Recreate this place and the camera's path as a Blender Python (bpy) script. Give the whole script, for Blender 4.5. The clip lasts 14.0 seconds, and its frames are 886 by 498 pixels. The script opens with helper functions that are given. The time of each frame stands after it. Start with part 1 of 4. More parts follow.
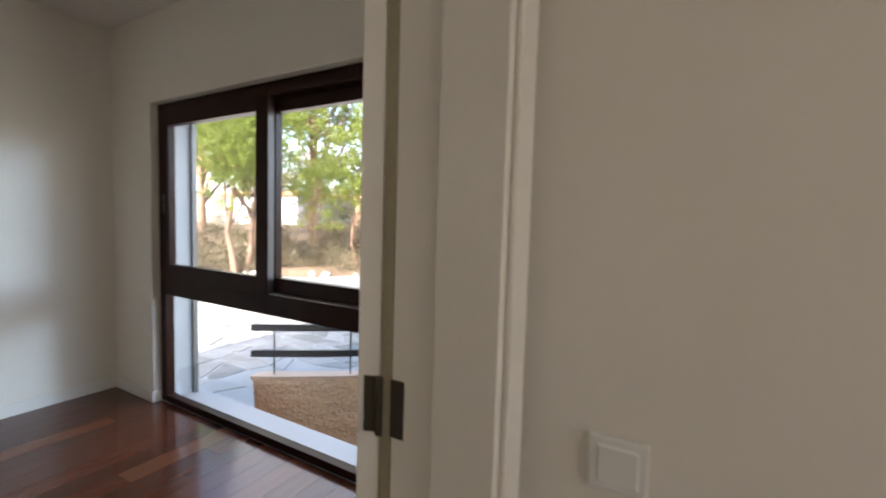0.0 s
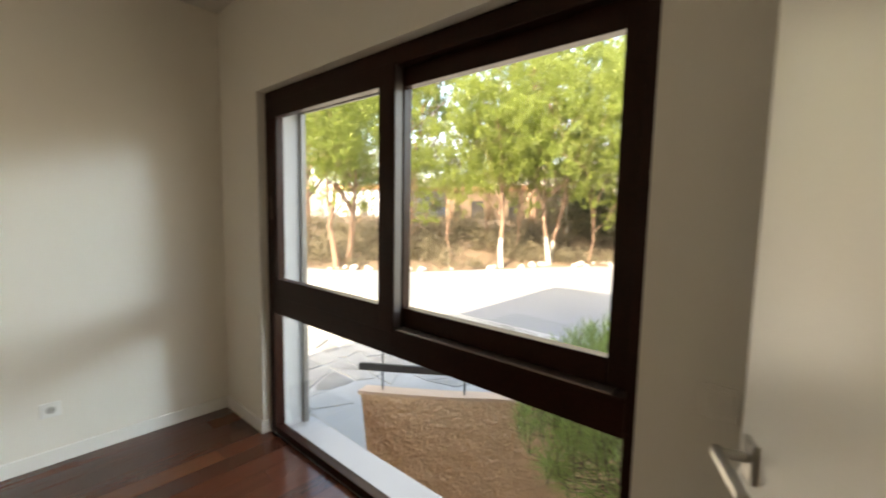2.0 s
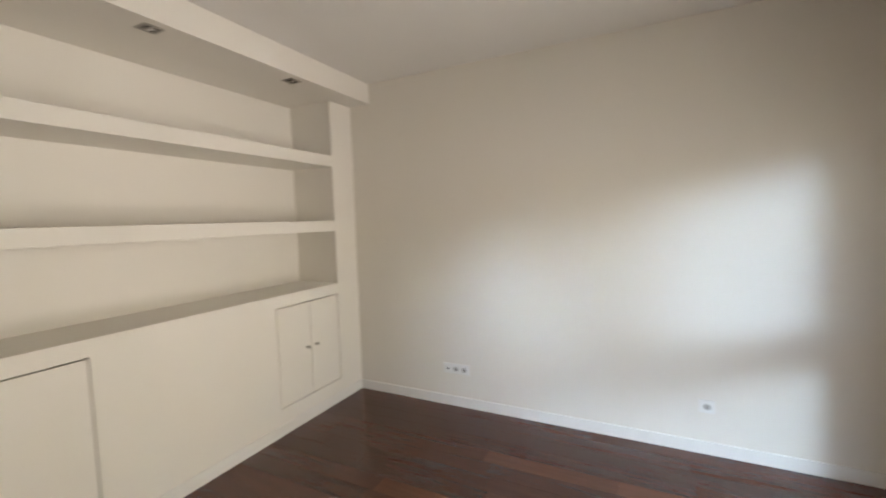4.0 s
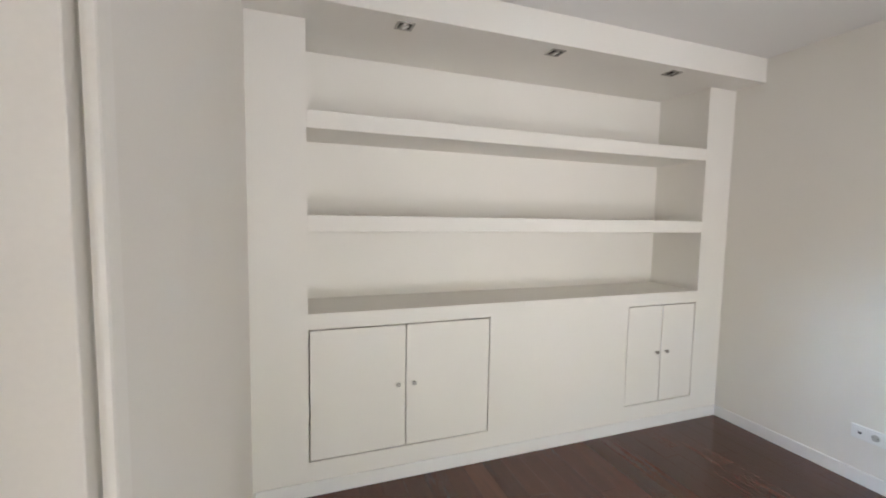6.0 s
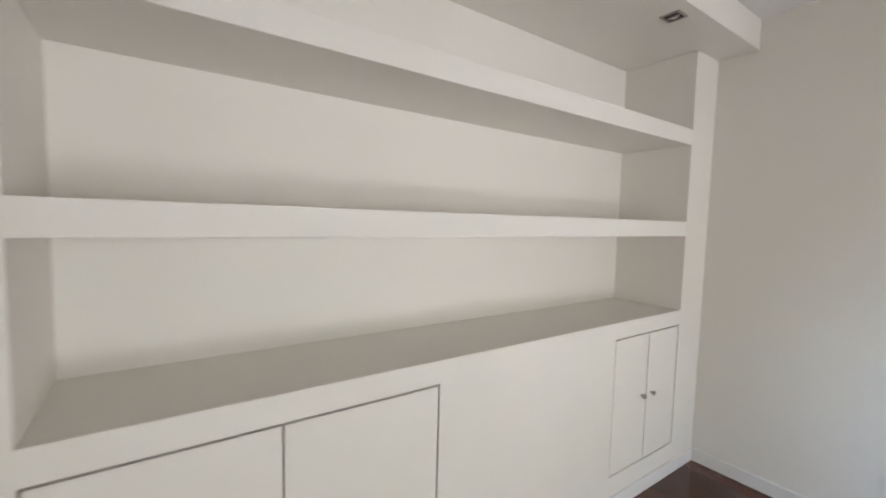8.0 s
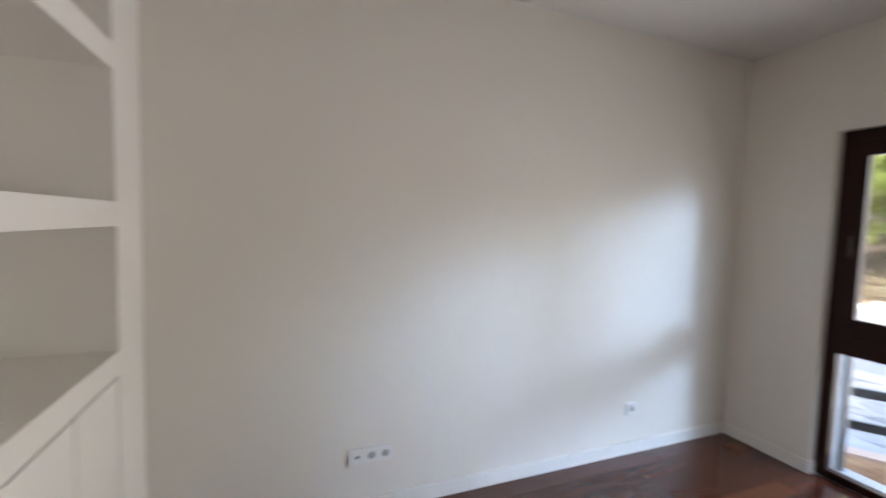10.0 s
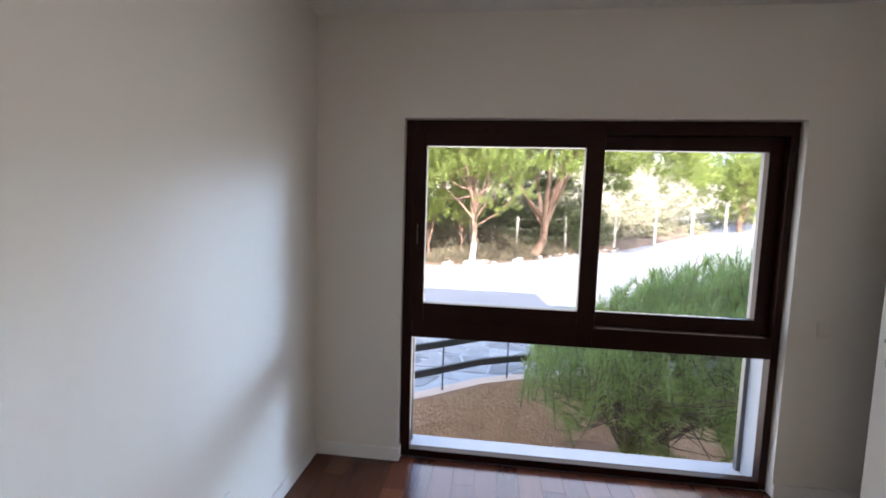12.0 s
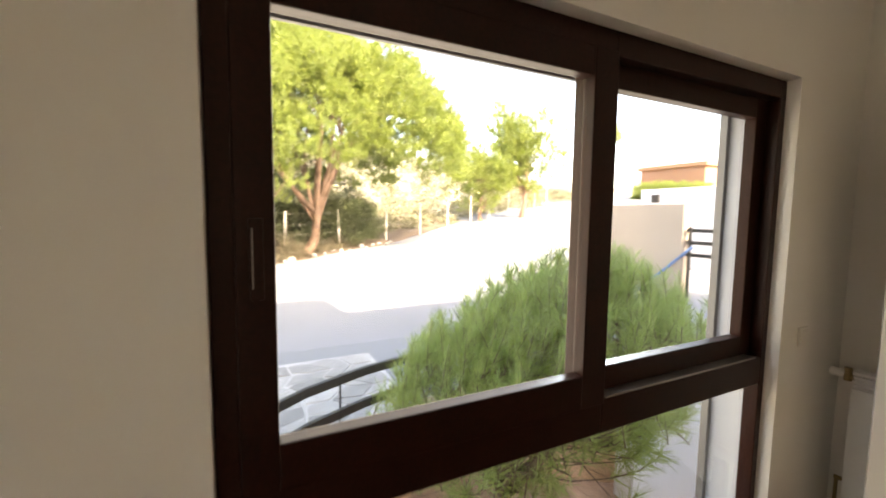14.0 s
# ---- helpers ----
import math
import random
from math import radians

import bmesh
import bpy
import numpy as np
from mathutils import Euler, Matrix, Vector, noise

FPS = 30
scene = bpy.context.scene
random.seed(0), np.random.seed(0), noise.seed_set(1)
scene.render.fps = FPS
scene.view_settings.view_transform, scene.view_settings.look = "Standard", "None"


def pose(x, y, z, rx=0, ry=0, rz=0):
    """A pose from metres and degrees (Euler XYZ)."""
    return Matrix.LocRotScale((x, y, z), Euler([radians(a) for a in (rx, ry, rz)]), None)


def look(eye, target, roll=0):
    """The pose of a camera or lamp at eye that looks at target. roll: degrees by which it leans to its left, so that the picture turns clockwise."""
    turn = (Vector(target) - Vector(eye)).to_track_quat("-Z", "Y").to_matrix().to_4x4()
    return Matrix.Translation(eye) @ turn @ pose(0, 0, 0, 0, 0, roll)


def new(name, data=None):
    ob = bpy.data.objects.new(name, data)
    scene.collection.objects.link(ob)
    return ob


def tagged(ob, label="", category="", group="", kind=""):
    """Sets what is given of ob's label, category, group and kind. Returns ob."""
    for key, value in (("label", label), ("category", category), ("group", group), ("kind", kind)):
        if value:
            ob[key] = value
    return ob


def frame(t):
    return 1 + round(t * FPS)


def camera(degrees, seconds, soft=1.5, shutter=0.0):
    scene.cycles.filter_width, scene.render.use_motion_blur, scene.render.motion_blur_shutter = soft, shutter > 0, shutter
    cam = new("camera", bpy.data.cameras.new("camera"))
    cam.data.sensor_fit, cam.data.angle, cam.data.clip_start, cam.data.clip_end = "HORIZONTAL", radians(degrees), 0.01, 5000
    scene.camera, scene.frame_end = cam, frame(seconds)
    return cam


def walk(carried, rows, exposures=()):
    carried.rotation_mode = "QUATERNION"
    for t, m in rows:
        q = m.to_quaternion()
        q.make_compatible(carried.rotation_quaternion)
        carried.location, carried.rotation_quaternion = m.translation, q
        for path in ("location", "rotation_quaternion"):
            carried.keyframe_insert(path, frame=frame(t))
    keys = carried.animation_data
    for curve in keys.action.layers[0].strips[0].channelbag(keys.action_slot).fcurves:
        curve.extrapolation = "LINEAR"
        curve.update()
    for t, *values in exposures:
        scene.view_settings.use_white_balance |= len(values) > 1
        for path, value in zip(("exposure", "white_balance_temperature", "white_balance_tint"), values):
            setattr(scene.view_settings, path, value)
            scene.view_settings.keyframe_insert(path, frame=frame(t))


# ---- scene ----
cam = camera(94.4, 14.0, soft=1.8, shutter=0.4)
PATH = [
    (0, (-1.511, -3.699, 1.343), (0.234, -2.731, 1.215), 1.7),
    (0.5, (-1.451, -3.584, 1.425), (0.184, -2.44, 1.299), 2.8),
    (1, (-1.329, -3.373, 1.431), (0.363, -2.311, 1.321), 3.2),
    (1.5, (-1.222, -3.169, 1.409), (0.463, -2.103, 1.252), 2.6),
    (2, (-1.139, -2.999, 1.424), (0.364, -1.692, 1.238), 1.1),
    (2.5, (-1.161, -2.914, 1.437), (-0.019, -1.285, 1.23), -0.4),
    (3, (-1.24, -2.845, 1.466), (-0.667, -0.94, 1.263), -2.0),
    (3.3, (-1.244, -2.872, 1.484), (-1.169, -0.881, 1.311), -2.6),
    (3.5, (-1.254, -2.889, 1.497), (-1.492, -0.909, 1.339), -2.5),
    (3.8, (-1.266, -2.937, 1.513), (-1.912, -1.05, 1.368), -2.0),
    (4, (-1.256, -2.943, 1.521), (-2.147, -1.159, 1.376), -1.7),
    (4.2, (-1.245, -2.943, 1.503), (-2.347, -1.279, 1.373), -1.4),
    (6.3, (-1.407, -3.144, 1.538), (-3.295, -2.507, 1.373), 1.2),
    (6.5, (-1.471, -3.121, 1.523), (-3.356, -2.476, 1.354), 1.6),
    (7, (-1.773, -3.042, 1.514), (-3.612, -2.271, 1.37), 2.1),
    (7.2, (-1.888, -3.004, 1.518), (-3.715, -2.204, 1.372), 1.9),
    (9.3, (-3.025, -2.365, 1.49), (-3.481, -0.423, 1.349), 0.9),
    (9.5, (-3.029, -2.268, 1.505), (-3.187, -0.279, 1.356), 0.9),
    (10, (-3.048, -2.003, 1.499), (-2.33, -0.141, 1.366), 1.7),
    (10.5, (-3.003, -1.742, 1.517), (-1.595, -0.326, 1.406), 1.4),
    (11, (-2.827, -1.54, 1.544), (-1.087, -0.559, 1.434), 2.0),
    (11.5, (-2.648, -1.301, 1.534), (-0.738, -0.723, 1.39), 2.6),
    (12, (-2.412, -1.053, 1.538), (-0.432, -0.831, 1.374), 1.8),
    (12.5, (-2.062, -0.895, 1.556), (-0.07, -0.884, 1.377), 1.7),
    (13, (-1.705, -0.728, 1.51), (0.268, -1.002, 1.338), 3.0),
    (13.5, (-1.316, -0.594, 1.509), (0.59, -1.171, 1.32), 2.3),
    (14, (-0.903, -0.592, 1.518), (0.878, -1.487, 1.349), 0.7),
]
EXPOSURES = [(0.0, 2.97, 6900, 17), (1.0, 3.07, 7100, 15), (2.0, 3.00, 8600, 14), (3.0, 2.84, 8800, 16), (3.5, 3.12, 8100, 17), (4.0, 3.54, 7150, 18),
             (6.5, 3.80, 6150, 17), (7.0, 3.80, 6100, 17), (9.5, 3.55, 6150, 18), (10.0, 3.45, 6300, 20), (10.5, 3.27, 6750, 23), (11.5, 3.14, 6250, 21), (12.5, 3.22, 6500, 22),
             (13.0, 3.24, 7500, 20), (13.5, 3.32, 8500, 18), (14.0, 3.38, 8700, 19)]
walk(cam, [(t, look(eye, target, roll)) for t, eye, target, roll in PATH], EXPOSURES)

# ---- world and light ----
SUN_ELEVATION, SUN_AZIMUTH = 39.0, 264.0   # azimuth clockwise from +y
world = bpy.data.worlds.new("sky")
scene.world = world
world.use_nodes = True
wn = world.node_tree.nodes
sky = wn.new("ShaderNodeTexSky")
sky.sky_type = "NISHITA"
sky.sun_disc = False
sky.sun_elevation = radians(SUN_ELEVATION)
sky.sun_rotation = radians(SUN_AZIMUTH)
sky.dust_density = 2.5
world.node_tree.links.new(sky.outputs[0], wn["Background"].inputs[0])
wn["Background"].inputs[1].default_value = 0.15

sun_data = bpy.data.lights.new("sun", "SUN")
sun_data.energy, sun_data.angle, sun_data.color = 2.0, radians(0.5), (1.0, 0.97, 0.92)
sun = new("sun", sun_data)
az, el = radians(SUN_AZIMUTH), radians(SUN_ELEVATION)
sun.matrix_world = look((20 * math.sin(az) * math.cos(el), 20 * math.cos(az) * math.cos(el), 20 * math.sin(el)), (0, 0, 0))


# stand-in lamps at the window opening: bright southern sky in upright strips, other daylight
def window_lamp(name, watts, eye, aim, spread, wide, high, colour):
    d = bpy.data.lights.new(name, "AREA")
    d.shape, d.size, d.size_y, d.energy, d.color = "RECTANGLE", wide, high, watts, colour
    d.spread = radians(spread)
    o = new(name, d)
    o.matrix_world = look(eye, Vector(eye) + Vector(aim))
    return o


for k in range(8):
    turn = radians(33.5 + 2.3 * k)
    window_lamp("window_sky_south", 0.100 + 0.0145 * k, (0.36, -0.80 - 0.29 * k, 1.18), (-math.sin(turn), math.cos(turn), -0.205), 18, 0.24, 2.2, (0.52, 0.76, 1.0))
window_lamp("window_sky", 3.2, (0.50, -1.62, 1.10), (-1, 0.0, -0.25), 165, 2.1, 2.0, (1.0, 0.97, 0.90))
# lamp added for the light that the sunlit drive throws up indoors
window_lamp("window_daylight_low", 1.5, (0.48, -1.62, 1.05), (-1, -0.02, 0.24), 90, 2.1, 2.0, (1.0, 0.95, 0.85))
# fill lamp added to brighten the corridor, behind an unseen opening
window_lamp("corridor_fill_lamp", 0.66, (-1.45, -5.45, 1.5), (0, 1, 0), 175, 0.95, 1.15, (1.0, 0.93, 0.86))

# ---- materials ----
def shader(name, colour, rough=0.6, metal=0.0, vary=0.06, scale=3.0, fine=120.0, bump=0.05, distance=0.002,
           island=0.0, objrand=0.0, stretch=(1, 1, 1), spec=0.5):
    """A surface with broad blotches, fine grain and a little relief, in object metres."""
    m = bpy.data.materials.new(name)
    m.use_nodes = True
    nt = m.node_tree
    n, link = nt.nodes, nt.links.new
    bsdf = n["Principled BSDF"]
    bsdf.inputs["Roughness"].default_value = rough
    bsdf.inputs["Metallic"].default_value = metal
    bsdf.inputs["Specular IOR Level"].default_value = spec
    co = n.new("ShaderNodeTexCoord")
    mp = n.new("ShaderNodeMapping")
    mp.inputs["Scale"].default_value = stretch
    link(co.outputs["Object"], mp.inputs[0])
    broad, grain = n.new("ShaderNodeTexNoise"), n.new("ShaderNodeTexNoise")
    broad.inputs["Scale"].default_value, broad.inputs["Detail"].default_value = scale, 4
    grain.inputs["Scale"].default_value, grain.inputs["Detail"].default_value = fine, 3
    link(mp.outputs[0], broad.inputs[0])
    link(mp.outputs[0], grain.inputs[0])
    total = n.new("ShaderNodeMath")
    total.operation = "ADD"
    link(broad.outputs[0], total.inputs[0])
    link(grain.outputs[0], total.inputs[1])
    last = total
    for amount, kind, socket in ((island, "ShaderNodeNewGeometry", "Random Per Island"), (objrand, "ShaderNodeObjectInfo", "Random")):
        if amount:
            src, mul = n.new(kind), n.new("ShaderNodeMath")
            mul.operation = "MULTIPLY_ADD"
            link(src.outputs[socket], mul.inputs[0])
            mul.inputs[1].default_value = amount
            link(last.outputs[0], mul.inputs[2])
            last = mul
    ramp = n.new("ShaderNodeMapRange")
    top = 1.35 + island + objrand
    for i, v in enumerate((0.65, top, 1 - vary, 1 + vary)):
        ramp.inputs[i + 1].default_value = v
    link(last.outputs[0], ramp.inputs[0])
    mix = n.new("ShaderNodeVectorMath")
    mix.operation = "SCALE"
    mix.inputs[0].default_value = colour
    link(ramp.outputs[0], mix.inputs["Scale"])
    link(mix.outputs[0], bsdf.inputs["Base Color"])
    if bump:
        b = n.new("ShaderNodeBump")
        b.inputs["Strength"].default_value, b.inputs["Distance"].default_value = bump, distance
        link(total.outputs[0], b.inputs["Height"])
        link(b.outputs[0], bsdf.inputs["Normal"])
    return m


def leafy(m, colour, share):
    """Lets part of the light through thin leaves."""
    n, link = m.node_tree.nodes, m.node_tree.links.new
    tr, mx = n.new("ShaderNodeBsdfTranslucent"), n.new("ShaderNodeMixShader")
    tr.inputs[0].default_value = (*colour, 1)
    mx.inputs[0].default_value = share
    link(n["Principled BSDF"].outputs[0], mx.inputs[1])
    link(tr.outputs[0], mx.inputs[2])
    link(mx.outputs[0], n["Material Output"].inputs[0])
    return m


WALL = shader("wall_paint", (0.77, 0.74, 0.68), 0.75, vary=0.02, scale=1.2, fine=260, bump=0.12, distance=0.001)
CEIL = shader("ceiling_paint", (0.78, 0.77, 0.75), 0.85, vary=0.02, scale=1.0, fine=200, bump=0.08, distance=0.001)
TRIM = shader("white_gloss_paint", (0.80, 0.79, 0.76), 0.32, vary=0.02, scale=5, fine=300, bump=0.03, distance=0.0006)
CASE = shader("bookcase_paint", (0.80, 0.775, 0.72), 0.55, vary=0.02, scale=2, fine=260, bump=0.08, distance=0.0008)
DOORW = shader("lacquered_door", (0.77, 0.74, 0.68), 0.36, vary=0.02, scale=4, fine=150, bump=0.02, distance=0.0006)
MERBAU = shader("dark_red_parquet", (0.080, 0.026, 0.0150), 0.165, spec=0.6, vary=0.42, scale=5, fine=60, bump=0.06, distance=0.0006,
                objrand=0.9, stretch=(0.6, 6, 6))
MERBAU_LIGHT = shader("light_red_parquet", (0.112, 0.040, 0.020), 0.165, spec=0.6, vary=0.42, scale=5, fine=60, bump=0.06, distance=0.0006,
                      objrand=0.8, stretch=(0.6, 6, 6))
FRAMEW = shader("dark_stained_window_wood", (0.021, 0.0055, 0.003), 0.38, spec=0.16, vary=0.35, scale=6, fine=80, bump=0.06, distance=0.0008, stretch=(4, 1, 1))
PLASTIC = shader("white_plastic", (0.78, 0.78, 0.76), 0.35, vary=0.01, bump=0)
DARKHOLE = shader("dark_recess", (0.02, 0.02, 0.02), 0.6, vary=0.1, bump=0)
NICKEL = shader("satin_nickel", (0.42, 0.40, 0.37), 0.3, metal=1.0, vary=0.05, bump=0.02)
BRASS = shader("aged_brass", (0.35, 0.26, 0.12), 0.35, metal=1.0, vary=0.1, bump=0.02)
# grey that imitates light reflected on the dark sash's side
SASHSHEEN = shader("grey_sash_sheen", (0.075, 0.062, 0.06), 0.5, metal=0.0, vary=0.06, bump=0.02)
BRONZE = shader("dark_bronze_hinge", (0.075, 0.065, 0.05), 0.42, metal=0.7, vary=0.12, bump=0.03)
# olive brown of the shade in the door's hinge gap
GAPSHADE = shader("brown_door_gap_shade", (0.34, 0.30, 0.21), 0.7, vary=0.1, bump=0.03)
WHITEW = shader("white_garden_wall_render", (0.82, 0.83, 0.84), 0.85, vary=0.05, scale=4, fine=60, bump=0.3, distance=0.003)
# white render with the window reveal's blue-grey shade put into the colour
REVEAL = shader("darkened_white_render", (0.42, 0.44, 0.47), 0.8, vary=0.04, scale=4, fine=120, bump=0.25, distance=0.002)
ALU = shader("grey_aluminium_rail", (0.16, 0.16, 0.16), 0.45, metal=0.3, vary=0.05, bump=0)
STUCCO = shader("ochre_rough_stucco", (0.80, 0.53, 0.33), 0.95, vary=0.16, scale=3, fine=26, bump=1.0, distance=0.03)

GLASS = bpy.data.materials.new("window_glass")
GLASS.use_nodes = True
gn, gl = GLASS.node_tree.nodes, GLASS.node_tree.links.new
clear, gloss, layer, both = (gn.new(k) for k in ("ShaderNodeBsdfTransparent", "ShaderNodeBsdfGlossy", "ShaderNodeLayerWeight", "ShaderNodeMixShader"))
power, share = gn.new("ShaderNodeMath"), gn.new("ShaderNodeMath")
power.operation, share.operation = "POWER", "MULTIPLY_ADD"
power.inputs[1].default_value = 5.0
share.inputs[1].default_value, share.inputs[2].default_value = 0.93, 0.035
gl(layer.outputs["Facing"], power.inputs[0])
gl(power.outputs[0], share.inputs[0])
clear.inputs[0].default_value = (0.93, 0.95, 0.94, 1)
gloss.inputs["Roughness"].default_value = 0.0
layer.inputs["Blend"].default_value = 0.5
gl(share.outputs[0], both.inputs[0])
gl(clear.outputs[0], both.inputs[1])
gl(gloss.outputs[0], both.inputs[2])
gl(both.outputs[0], gn["Material Output"].inputs[0])


# ---- building helpers ----
def box(bm, x0, x1, y0, y1, z0, z1, bevel=0.0, m=None):
    """A box between two corners, with rounded edges if asked for."""
    made = bmesh.ops.create_cube(bm, size=1.0, matrix=Matrix.Translation(((x0 + x1) / 2, (y0 + y1) / 2, (z0 + z1) / 2))
                                 @ Matrix.Diagonal((abs(x1 - x0), abs(y1 - y0), abs(z1 - z0), 1)))
    verts = made["verts"]
    if bevel:
        edges = list({e for v in verts for e in v.link_edges})
        res = bmesh.ops.bevel(bm, geom=edges, offset=bevel, segments=2, affect="EDGES", profile=0.6)
        verts = list({v for f in res["faces"] for v in f.verts} | {v for v in verts if v.is_valid})
    if m is not None:
        bmesh.ops.transform(bm, matrix=m, verts=verts)
    return bm


def rod(bm, a, b, r0, r1=None, seg=12):
    """A round bar from a to b."""
    a, b = Vector(a), Vector(b)
    d = b - a
    q = Vector((0, 0, 1)).rotation_difference(d.normalized()).to_matrix().to_4x4()
    bmesh.ops.create_cone(bm, cap_ends=True, segments=seg, radius1=r0, radius2=r0 if r1 is None else r1, depth=d.length,
                          matrix=Matrix.Translation((a + b) / 2) @ q)
    return bm


def mesh(name, bm, material, smooth=False):
    me = bpy.data.meshes.new(name)
    bm.normal_update()
    bm.to_mesh(me)
    bm.free()
    me.materials.append(material)
    if smooth:
        for p in me.polygons:
            p.use_smooth = True
    return me


def thing(name, bm, material, label, category, group="", kind="", m=None, smooth=False):
    ob = new(name, mesh(name, bm, material, smooth) if bm is not None else None)
    if m is not None:
        ob.matrix_world = m
    return tagged(ob, label, category, group, kind)


def part(name, bm, material, parent, label="", smooth=False):
    ob = new(name, mesh(name, bm, material, smooth))
    ob.parent = parent
    return tagged(ob, label)


def B(*args, **kw):
    return box(bmesh.new(), *args, **kw)


# ---- room shell ----
X_W, Y_S, Y_SE, H = -4.25, -3.36, -3.30, 2.685
CASE_X, BACK_X = -3.595, -4.04
WIN_L, WIN_R, WIN_T = -0.535, -2.702, 2.10
DOOR_E, DOOR_W, DOOR_T = -0.963, -1.765, 2.04
COR_Y = -3.495

thing("floor_slab", B(X_W, 0.03, -6.2, 0.1, -0.20, -0.014), DARKHOLE, "dark screed under the parquet", "floor", kind="structure")
bm = B(X_W - 0.2, 0.30, -6.4, 0.25, H, H + 0.2)
thing("ceiling", bm, CEIL, "plain matt white painted ceiling", "ceiling", kind="structure")
thing("wall_north", B(X_W - 0.2, 0.30, 0, 0.25, -0.2, H), WALL, "cream painted plaster wall, bare", "wall", kind="structure")
thing("wall_west", B(X_W, BACK_X, -6.2, 0, -0.2, H), CASE, "cream painted wall behind the shelves", "wall", kind="structure")
bm = bmesh.new()
box(bm, 0, 0.30, WIN_L, 0, -0.2, H)
box(bm, 0, 0.30, Y_S, WIN_R, -0.2, H)
box(bm, 0, 0.30, WIN_R, WIN_L, WIN_T, H)
box(bm, 0, 0.30, -6.4, Y_S, -0.2, H)
thing("wall_east", bm, WALL, "cream painted window wall", "wall", kind="structure")
bm = bmesh.new()
box(bm, X_W, DOOR_W - 0.03, COR_Y + 0.015, Y_S, -0.2, H)
box(bm, DOOR_E + 0.03, 0, COR_Y + 0.015, Y_SE, -0.2, H)
box(bm, DOOR_W - 0.03, DOOR_E + 0.03, COR_Y + 0.015, Y_SE, DOOR_T + 0.03, H)
thing("wall_south", bm, WALL, "cream painted wall with the doorway", "wall", kind="structure")
thing("wall_corridor_east", B(-0.85, -0.70, -6.2, COR_Y + 0.015, -0.2, H), WALL, "cream painted corridor wall", "wall", kind="structure")
thing("wall_corridor_west", B(-2.20, -2.05, -6.2, COR_Y + 0.015, -0.2, H), WALL, "cream painted corridor wall", "wall", kind="structure")
# unseen end wall; its opening is added to let the fill lamp in
bm = bmesh.new()
for x0, x1, z0, z1 in ((X_W - 0.2, -1.95, -0.2, H), (-0.95, 0.30, -0.2, H), (-1.95, -0.95, -0.2, 0.9), (-1.95, -0.95, 2.1, H)):
    box(bm, x0, x1, -5.4, -5.2, z0, z1)
thing("wall_corridor_south", bm, WALL, "cream painted corridor end wall", "wall", kind="structure")

BB, BT = 0.082, 0.014


def skirting(name, x0, x1, y0, y1):
    thing(name, B(x0, x1, y0, y1, 0, BB, bevel=0.004), TRIM, "white painted wooden skirting board", "baseboard", kind="structure")


skirting("baseboard_north", CASE_X + 0.002, -0.001, -BT, -0.001)
skirting("baseboard_east", -BT, -0.001, WIN_L - 0.012, -BT)
skirting("baseboard_reveal", 0.0, 0.048, WIN_L - 0.012, WIN_L - 0.001)
skirting("baseboard_east_b", -BT, -0.001, Y_SE + BT, WIN_R)
skirting("baseboard_south", DOOR_E + 0.08, -0.001, Y_SE + 0.001, Y_SE + BT)
skirting("baseboard_south_b", CASE_X, DOOR_W - 0.08, Y_S + 0.001, Y_S + BT)
skirting("baseboard_corridor", -0.85 - BT, -0.851, -6.2, COR_Y)


# ---- door frame and casing ----
bm = bmesh.new()
for x0, x1 in ((DOOR_E, DOOR_E + 0.03), (DOOR_W - 0.03, DOOR_W)):
    box(bm, x0, x1, COR_Y, Y_S + 0.055, 0, DOOR_T + 0.03, bevel=0.002)
box(bm, DOOR_W, DOOR_E, COR_Y, Y_S + 0.055, DOOR_T, DOOR_T + 0.03)
frame_ob = thing("door_frame", bm, DOORW, "white lacquered door frame lining the doorway", "door frame", kind="structure")
bm = bmesh.new()
for y0, y1 in ((COR_Y - 0.012, COR_Y + 0.0), (Y_SE + 0.002, Y_SE + 0.014)):
    for x0, x1 in ((DOOR_E + 0.008, DOOR_E + 0.078), (DOOR_W - 0.045, DOOR_W - 0.008)):
        box(bm, x0, x1, y0, y1, 0, DOOR_T + 0.078, bevel=0.005)
    box(bm, DOOR_W - 0.008, DOOR_E + 0.008, y0, y1, DOOR_T + 0.008, DOOR_T + 0.078, bevel=0.005)
part("casing", bm, DOORW, frame_ob)
bm = B(DOOR_E - 0.012, DOOR_E + 0.001, COR_Y, Y_S - 0.03, 0, DOOR_T, bevel=0.002)
box(bm, DOOR_W - 0.001, DOOR_W + 0.012, COR_Y, Y_S - 0.03, 0, DOOR_T, bevel=0.002)
part("door_stop", bm, DOORW, frame_ob)
# strip added to fill the hinge gap with its shade colour
part("gap_shade", B(DOOR_E - 0.001, DOOR_E + 0.0075, Y_S + 0.0555, Y_S + 0.0775, 0.004, DOOR_T - 0.004), GAPSHADE, frame_ob, "brown strip filling the hinge gap, coloured as its shade")


# ---- window ----
win = thing("window_1", None, None, "dark brown wooden sliding window with a fixed lower pane", "window", kind="structure")


def ring(x0, x1, y0, y1, z0, z1, wl, wr, wt, wb, bevel=0.004):
    """Four members round an opening; y0 is the side of the larger y."""
    b = bmesh.new()
    box(b, x0, x1, y0 - wl, y0, z0, z1, bevel=bevel)
    box(b, x0, x1, y1, y1 + wr, z0, z1, bevel=bevel)
    box(b, x0, x1, y1 + wr, y0 - wl, z1 - wt, z1, bevel=bevel)
    if wb:
        box(b, x0, x1, y1 + wr, y0 - wl, z0, z0 + wb, bevel=bevel)
    return b


